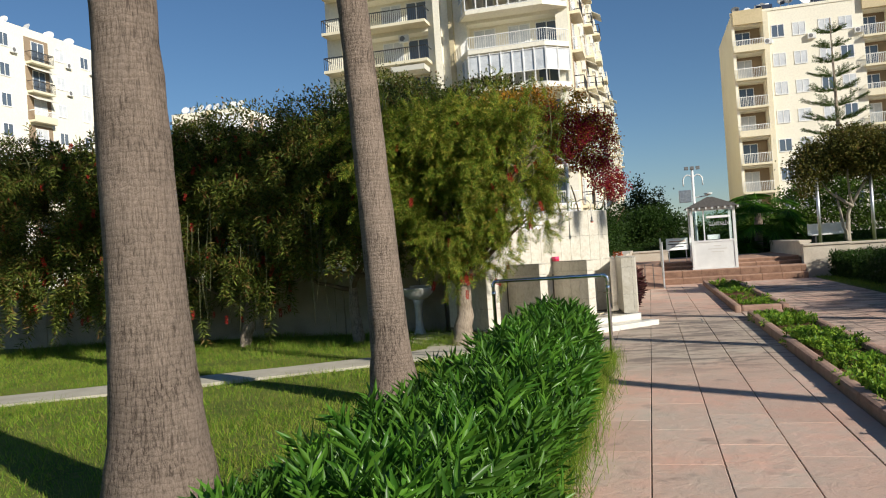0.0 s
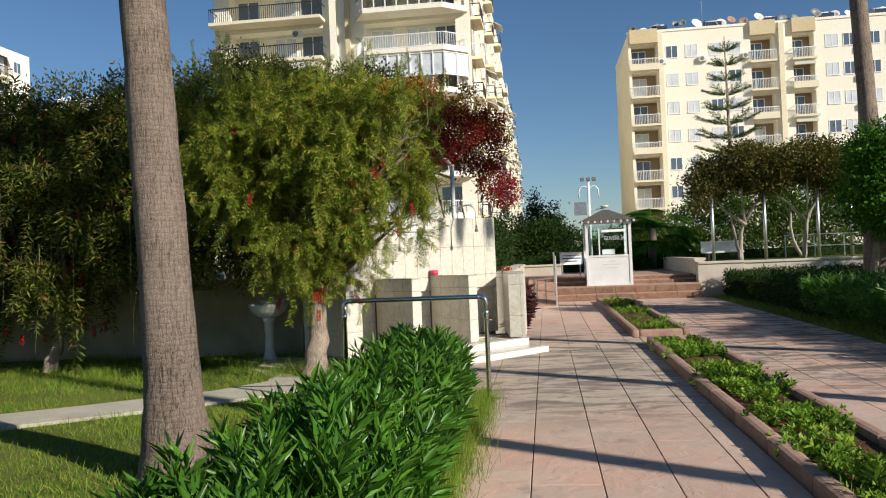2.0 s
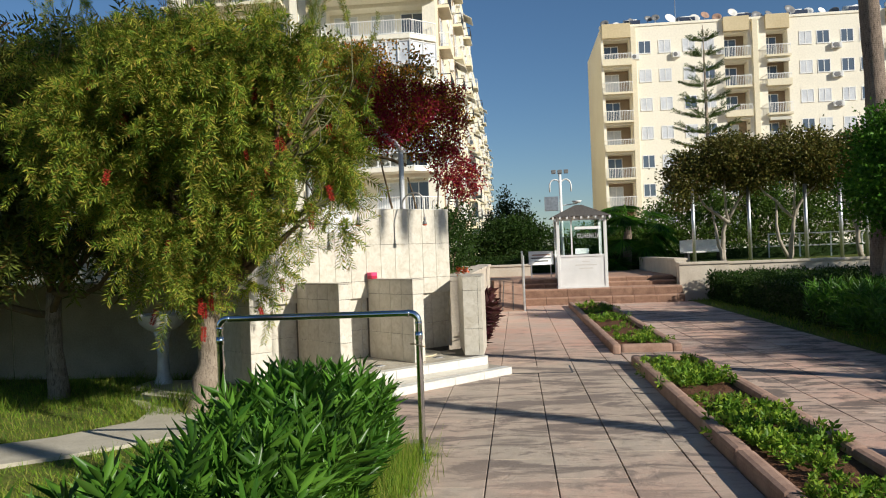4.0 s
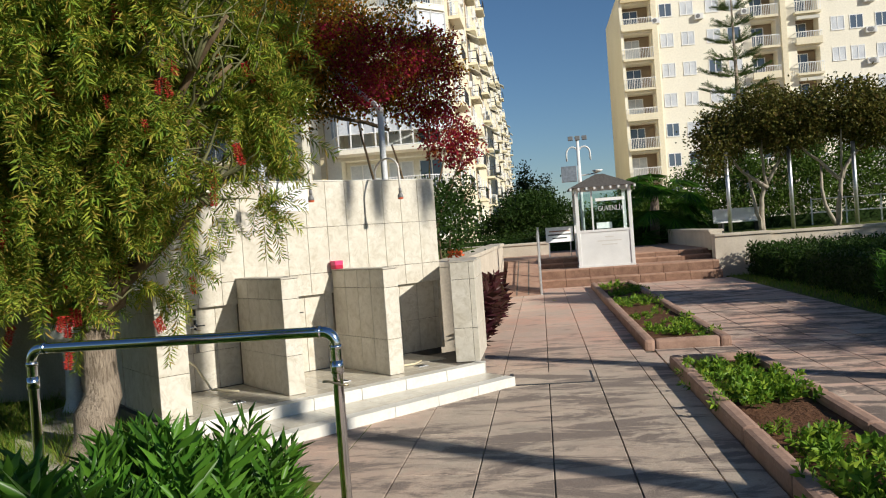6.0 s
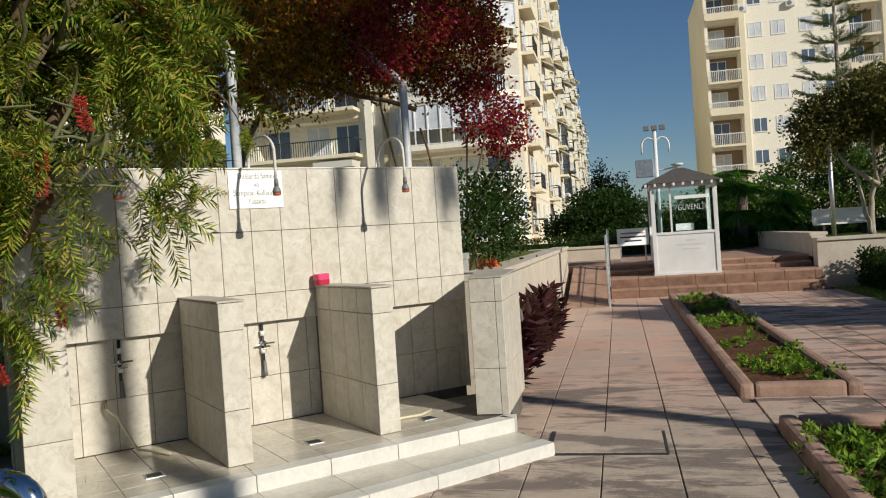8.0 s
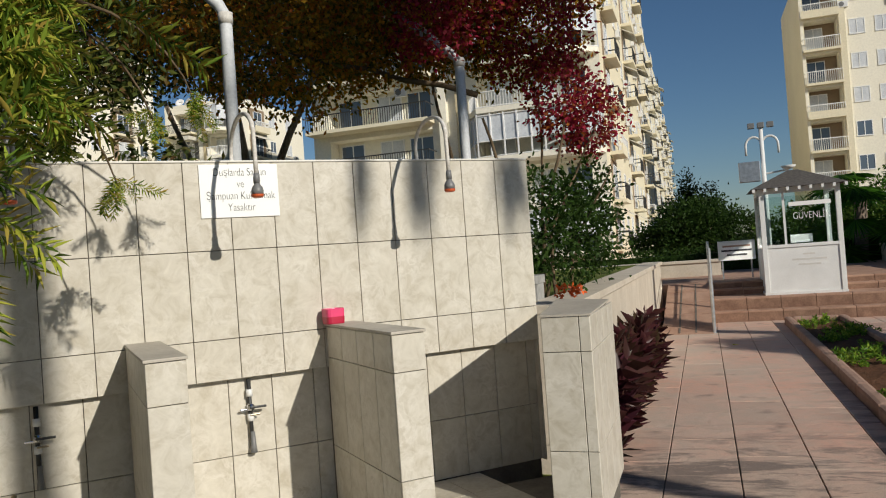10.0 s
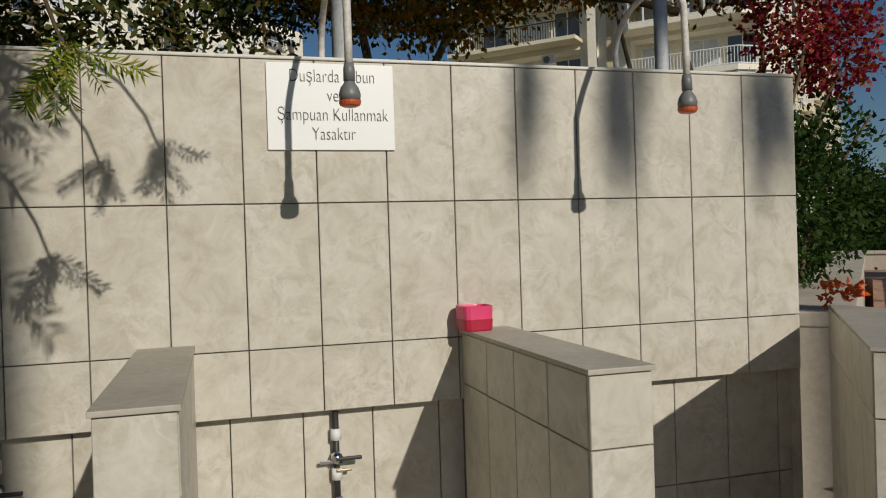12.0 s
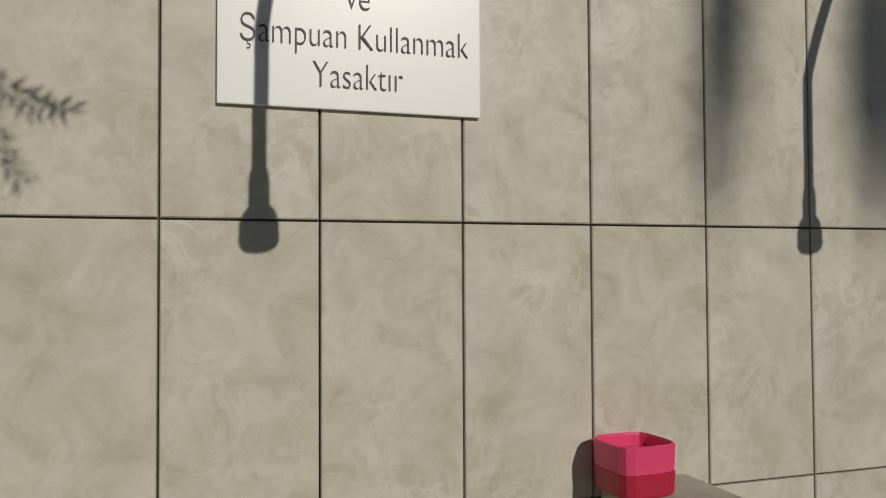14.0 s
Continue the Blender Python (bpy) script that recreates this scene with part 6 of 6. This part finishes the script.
mast = thing("roof_antenna", "thin rooftop antenna mast", "antenna", pose(bx + 8.2, by + 3, HB - 0.2))
part("pole", tube(bmesh.new(), [(0, 0, -0.1), (0, 0, 4.5)], 0.05, 6), M_STEEL, mast)


# block beside the showers: front along x at y = 58, side along y
def front_block(name, x0, x1, y0, y1, storeys, z_top, label):
    ob = thing(name, label, "building", pose(x0, y0, 0))
    w, d, h = x1 - x0, y1 - y0, z_top
    holes = []
    fl_h = 2.95
    for f in range(storeys):
        z = h - 0.4 - fl_h * (f + 1)
        if z < 0.2:
            break
        holes += [(1.2, w * 0.44, z + 0.05, z + 2.4), (w * 0.60, w - 0.9, z + 0.05, z + 2.4)]
    part("wall", wall_sheet(bmesh.new(), w, h, holes, 1.2), M_WALLPALE, ob)
    part("pilaster", B(w * 0.47, w * 0.47 + 0.5, -0.35, 0, 0, h), M_WALLPALE, ob)
    part("pilaster", B(w * 0.53, w * 0.53 + 0.35, -0.35, 0, 0, h), M_WALLDEEP, ob)
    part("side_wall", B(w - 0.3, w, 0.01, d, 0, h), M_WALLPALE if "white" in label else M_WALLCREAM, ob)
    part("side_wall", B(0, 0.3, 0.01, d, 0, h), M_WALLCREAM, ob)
    part("back_wall", B(0.3, w - 0.3, d - 0.3, d, 0, h), M_WALLCREAM, ob)
    part("roof", B(0.3, w - 0.3, 1.3, d - 0.3, h - 0.4, h - 0.1), M_CONC, ob)
    rr = random.Random(9)
    for f in range(storeys):
        z = h - 0.4 - fl_h * (f + 1)
        if z < 0.2:
            break
        add_balcony(ob, pose(0.2, 0, z), w * 0.44, 1.5, "dark")
        faceted_balcony(ob, pose(w * 0.57, 0, z), w * 0.43, 1.7, f % 2 == 0)
        for k, c in enumerate((0.12, 0.27, 0.38)):
            add_window(ob, pose(w * c, 1.15, z + 1.15), 1.7, 2.1, k == 1)
        for k, c in enumerate((0.66, 0.80, 0.91)):
            add_window(ob, pose(w * c, 1.15, z + 1.15), 1.7, 2.1, k != 2)
        if f % 3 == 1:
            part("awning", B(w * 0.30, w * 0.44, -1.7, -0.2, z + 2.1, z + 2.5), M_AWNING, ob)
        if f % 2:
            add_ac(ob, pose(w * 0.34, -0.02, z + 2.3 - 0.3))
        # balconies and windows along the side
        yy = 2.0
        k = 0
        while yy < d - 2:
            if k % 4 == 0:
                add_balcony(ob, pose(w, yy, z, 0, 0, 90), 3.0, 0.8, "dark" if (f + k) % 3 else "solid")
                # flat dark panel on the solid side wall imitates a shaded loggia
                part("loggia_back", B(w - 0.02, w + 0.03, yy - 0.1, yy + 3.1, z + 0.02, z + 2.5), M_LOGGIASHADE, ob)
                add_window(ob, pose(w + 0.07, yy + 1.6, z + 1.15, 0, 0, 90), 1.7, 2.1, rr.random() < 0.3)
                if rr.random() < 0.35:
                    ab = prism(bmesh.new(), [(0, 0), (0.95, -0.55), (0.95, -0.62), (0, -0.08)], 0, 2.9)
                    bmesh.ops.transform(ab, matrix=pose(w + 0.06, yy + 3.0, z + 2.6, 90, 0, 0), verts=ab.verts)
                    part("awning", ab, M_AWNING, ob, "striped cloth awning")
            else:
                add_window(ob, pose(w + 0.02, yy + 1.0, z + 1.55, 0, 0, 90), 1.25, 1.35, rr.random() < 0.5)
                if rr.random() < 0.5:
                    add_ac(ob, pose(w + 0.02, yy + 2.1, z + 0.7, 0, 0, 90))
            yy += 3.7
            k += 1
    return ob


front_block("apartment_block", -24.2, -5.2, 58.0, 105.0, 9, 28.55, "tall cream apartment block with deep balconies and awnings")
front_block("apartment_block", -26.0, -5.5, 108.0, 152.0, 9, 27.5, "tall cream apartment block with deep balconies further back")
front_block("apartment_block", -28.0, -6.3, 156.0, 205.0, 9, 27.0, "tall cream apartment block in the distance")
front_block("apartment_block", -82.0, -59.4, 48.0, 86.5, 9, 27.0, "white apartment block with dark balconies beyond the shrubs")
front_block("apartment_block", -56.0, -46.5, 84.0, 98.0, 7, 20.8, "low white apartment block behind the shrubs")
front_block("apartment_block", 60.0, 80.0, 92.0, 110.0, 8, 23.5, "cream apartment block behind the trees")
for k in range(8):
    roof_dish(-61.0, 52 + k * 3.0, 26.9, 0.6, rr.uniform(-40, 40), M_WHITE)
    roof_dish(-55 + k * 1.1, 85.6, 20.7, 0.5, rr.uniform(-40, 40), M_WHITE)
lamp = thing("lamp_mast", "white lamp mast with hooked arms and loudspeaker behind the kiosk", "lamp post", pose(1.2, 30.6, 0.7))
part("shaft", tube(bmesh.new(), [(0, 0, -0.05), (0, 0, 3.35)], [0.06, 0.045], 12), M_WHITE, lamp, smooth=True)
for sx in (-1, 1):
    part("hooked_arm", tube(bmesh.new(), [(0, 0, 2.75)] + [(sx * (0.17 - 0.17 * math.cos(a)), 0, 2.95 + 0.2 * math.sin(a)) for a in [k * math.pi / 10 for k in range(11)]] + [(sx * 0.34, 0, 2.75)], 0.025, 8), M_WHITE, lamp, smooth=True)
part("cabinet", B(-0.52, -0.08, -0.1, 0.1, 2.15, 2.6, bevel=0.01), M_STEEL, lamp)
part("dish", lathe(bmesh.new(), [(0.02, 0.0), (0.12, 0.03), (0.16, 0.08), (0.15, 0.085)], 16, (0.5, -0.1, 2.35)), M_WHITE, lamp, smooth=True)
part("dish_arm", tube(bmesh.new(), [(0.0, 0, 2.3), (0.5, -0.1, 2.35)], 0.02, 8), M_WHITE, lamp)
for k in (-0.2, 0.0, 0.2):
    part("lamp_head", B(k - 0.07, k + 0.07, -0.08, 0.06, 3.34, 3.46, bevel=0.01), M_GREYPLASTIC, lamp)
board = thing("notice_board", "small white notice board with two dark lines of print", "notice board", pose(0.5, 30.6, 0.7, 0, 0, 8))
part("panel", B(-0.4, 0.4, 0, 0.03, 0.42, 0.86, bevel=0.004), M_SIGN, board)
for k, (w, m) in enumerate(((0.30, M_KERB), (0.33, M_INK), (0.22, M_INK))):
    part("print_line", B(-w, w, -0.003, -0.001, 0.72 - k * 0.1, 0.76 - k * 0.1), m, board)
for x in (-0.33, 0.3):
    part("leg", B(x, x + 0.03, 0.031, 0.06, -0.02, 0.84), M_STEEL, board)

# far line of hills and trees closing the view
hb = bmesh.new()
prev = None
for i in range(121):
    x = -600 + i * 10
    z = 4 + 2.5 * noise.noise((x * 0.01, 0, 0)) + 1.2 * noise.noise((x * 0.05, 3, 0))
    row = [hb.verts.new((x, 480, -1)), hb.verts.new((x, 500, z))]
    if prev:
        hb.faces.new((prev[0], row[0], row[1], prev[1]))
    prev = row
structure("backdrop", hb, M_CYPRESS, "far dark line of trees", "backdrop")

# ---- palms beyond the second walk, whose shadows cross the paving ----
for x, y, h in SHADE_PALMS:
    # hanging fronds are set sunward of the shower wall to shadow its top
    palm_trunk(x, y, [(-0.1, 0.3), (0.5, 0.2), (3, 0.14), (12, 0.11)], (-0.12, -0.22) if h < 12 else (0.1, 0.0), h, "tall palm beside the second walk", rise=0.15 if h < 12 else -0.7,
               hanging=[(*((SH @ Vector((s, 0, 2.42))) + to_sun * 11.8), drop, wide) for s, drop, wide in ((9.90, 0.62, 0.07), (10.33, 0.70, 0.11), (10.98, 0.78, 0.15))] if h < 12 else ())

leaf_me = raw_mesh("fallen_leaf", np.array([[0, 0, 0.012], [0.05, 0.03, 0.02], [0.09, 0.0, 0.012], [0.04, -0.035, 0.014], [0.0, 0.04, 0.03]]), np.array([[0, 1, 2], [0, 2, 3], [0, 1, 4]]), M_YELLOW)
tagged(link("fallen_leaf", leaf_me), "yellow fallen leaf on the paving", "leaf").matrix_basis = pose(0.12, 24.2, 0.0, 0, 0, 30)
fence = thing("terrace_fence", "thin white metal fence across the terrace", "fence", pose(9.0, 35.0, 0.95))
for k in range(13):
    part("post", B(k * 1.1 - 0.02, k * 1.1 + 0.02, -0.02, 0.02, -0.05, 0.95), M_WHITE, fence)
for z in (0.45, 0.9):
    part("bar", B(-0.02, 13.22, -0.045, -0.021, z, z + 0.04), M_WHITE, fence)
palm_trunk(4.1, 37.0, [(-0.1, 0.2), (0.7, 0.18), (3, 0.16)], (0.1, 0.0), 2.6, "short bushy palm beyond the kiosk")
barrel = thing("blue_barrel", "blue plastic barrel behind the low planter", "barrel", pose(-3.0, 21.5, 1.1))
part("drum", lathe(bmesh.new(), [(0.24, 0.0), (0.28, 0.05), (0.27, 0.25), (0.285, 0.28), (0.27, 0.31), (0.28, 0.6), (0.24, 0.66)], 20), M_BLUE, barrel, smooth=True)
part("lid", lathe(bmesh.new(), [(0.25, 0.66), (0.25, 0.69), (0.2, 0.70)], 20), M_BLUE, barrel, smooth=True)

# ---- paving slabs ----
near, rest = [], []
for i, (a, b) in enumerate(zip(PAVE_X, PAVE_X[1:])):
    y = -2.0 + (0.33, 0.0, 0.52, 0.2, 0.61)[i]
    while y < 27.7:
        b2 = b if b < 1.1 else (1.195 if not (17.2 < y + 0.5 < 27.2) else 1.095)
        (near if 3.0 < y < 26 else rest).append((a, b2, y, min(y + 1.02, 27.75)))
        y += 1.02
RX = [2.13, 2.62, 3.12, 3.62, 4.12, 4.6]
for i, (a, b) in enumerate(zip(RX, RX[1:])):
    y = 2.0 + (0.1, 0.5, 0.3, 0.7, 0.0)[i]
    while y < 27.7:
        near.append((a, b, y, min(y + 1.02, 27.75))) if y > 8 else rest.append((a, b, y, min(y + 1.02, 27.75)))
        y += 1.02
for a in (1.205, 1.67):
    near.append((a, a + 0.46, 16.07, 16.6)), near.append((a, a + 0.46, 16.6, 17.18))
for q in near + rest:
    paving_slab(*q, walk_base)
structure("side_paving", prism(bmesh.new(), [(-1.092, 11.75), (-1.092, 16.2), (-3.4, 14.0), (-2.7, 12.3)], -0.3, -0.0225), M_JOINT, "dark bedding under the paving beside the showers", "walkway")
for i, (a, b) in enumerate(((-1.58, -1.09), (-2.07, -1.58), (-2.56, -2.07), (-3.05, -2.56))):
    y = 11.8 + 0.45 * i
    while y < 15.9 - 1.0 * i:
        paving_slab(a, b, y, y + 1.02, walk_base)
        y += 1.02
lid = thing("drain_cover", "rectangular concrete drain cover with dark sunken edges", "drain cover", pose(0, 0, 0))
part("slab", B(-0.44, 0.36, 15.44, 16.02, -0.025, 0.006, bevel=0.006), M_PAVE, lid)
part("gap", B(-0.46, 0.38, 15.395, 15.44, -0.03, 0.003), M_BLACK, lid)
part("gap", B(-0.475, -0.442, 15.44, 16.05, -0.03, 0.003), M_BLACK, lid)
part("gap", B(0.362, 0.385, 15.44, 16.05, -0.03, 0.003), M_BLACK, lid)
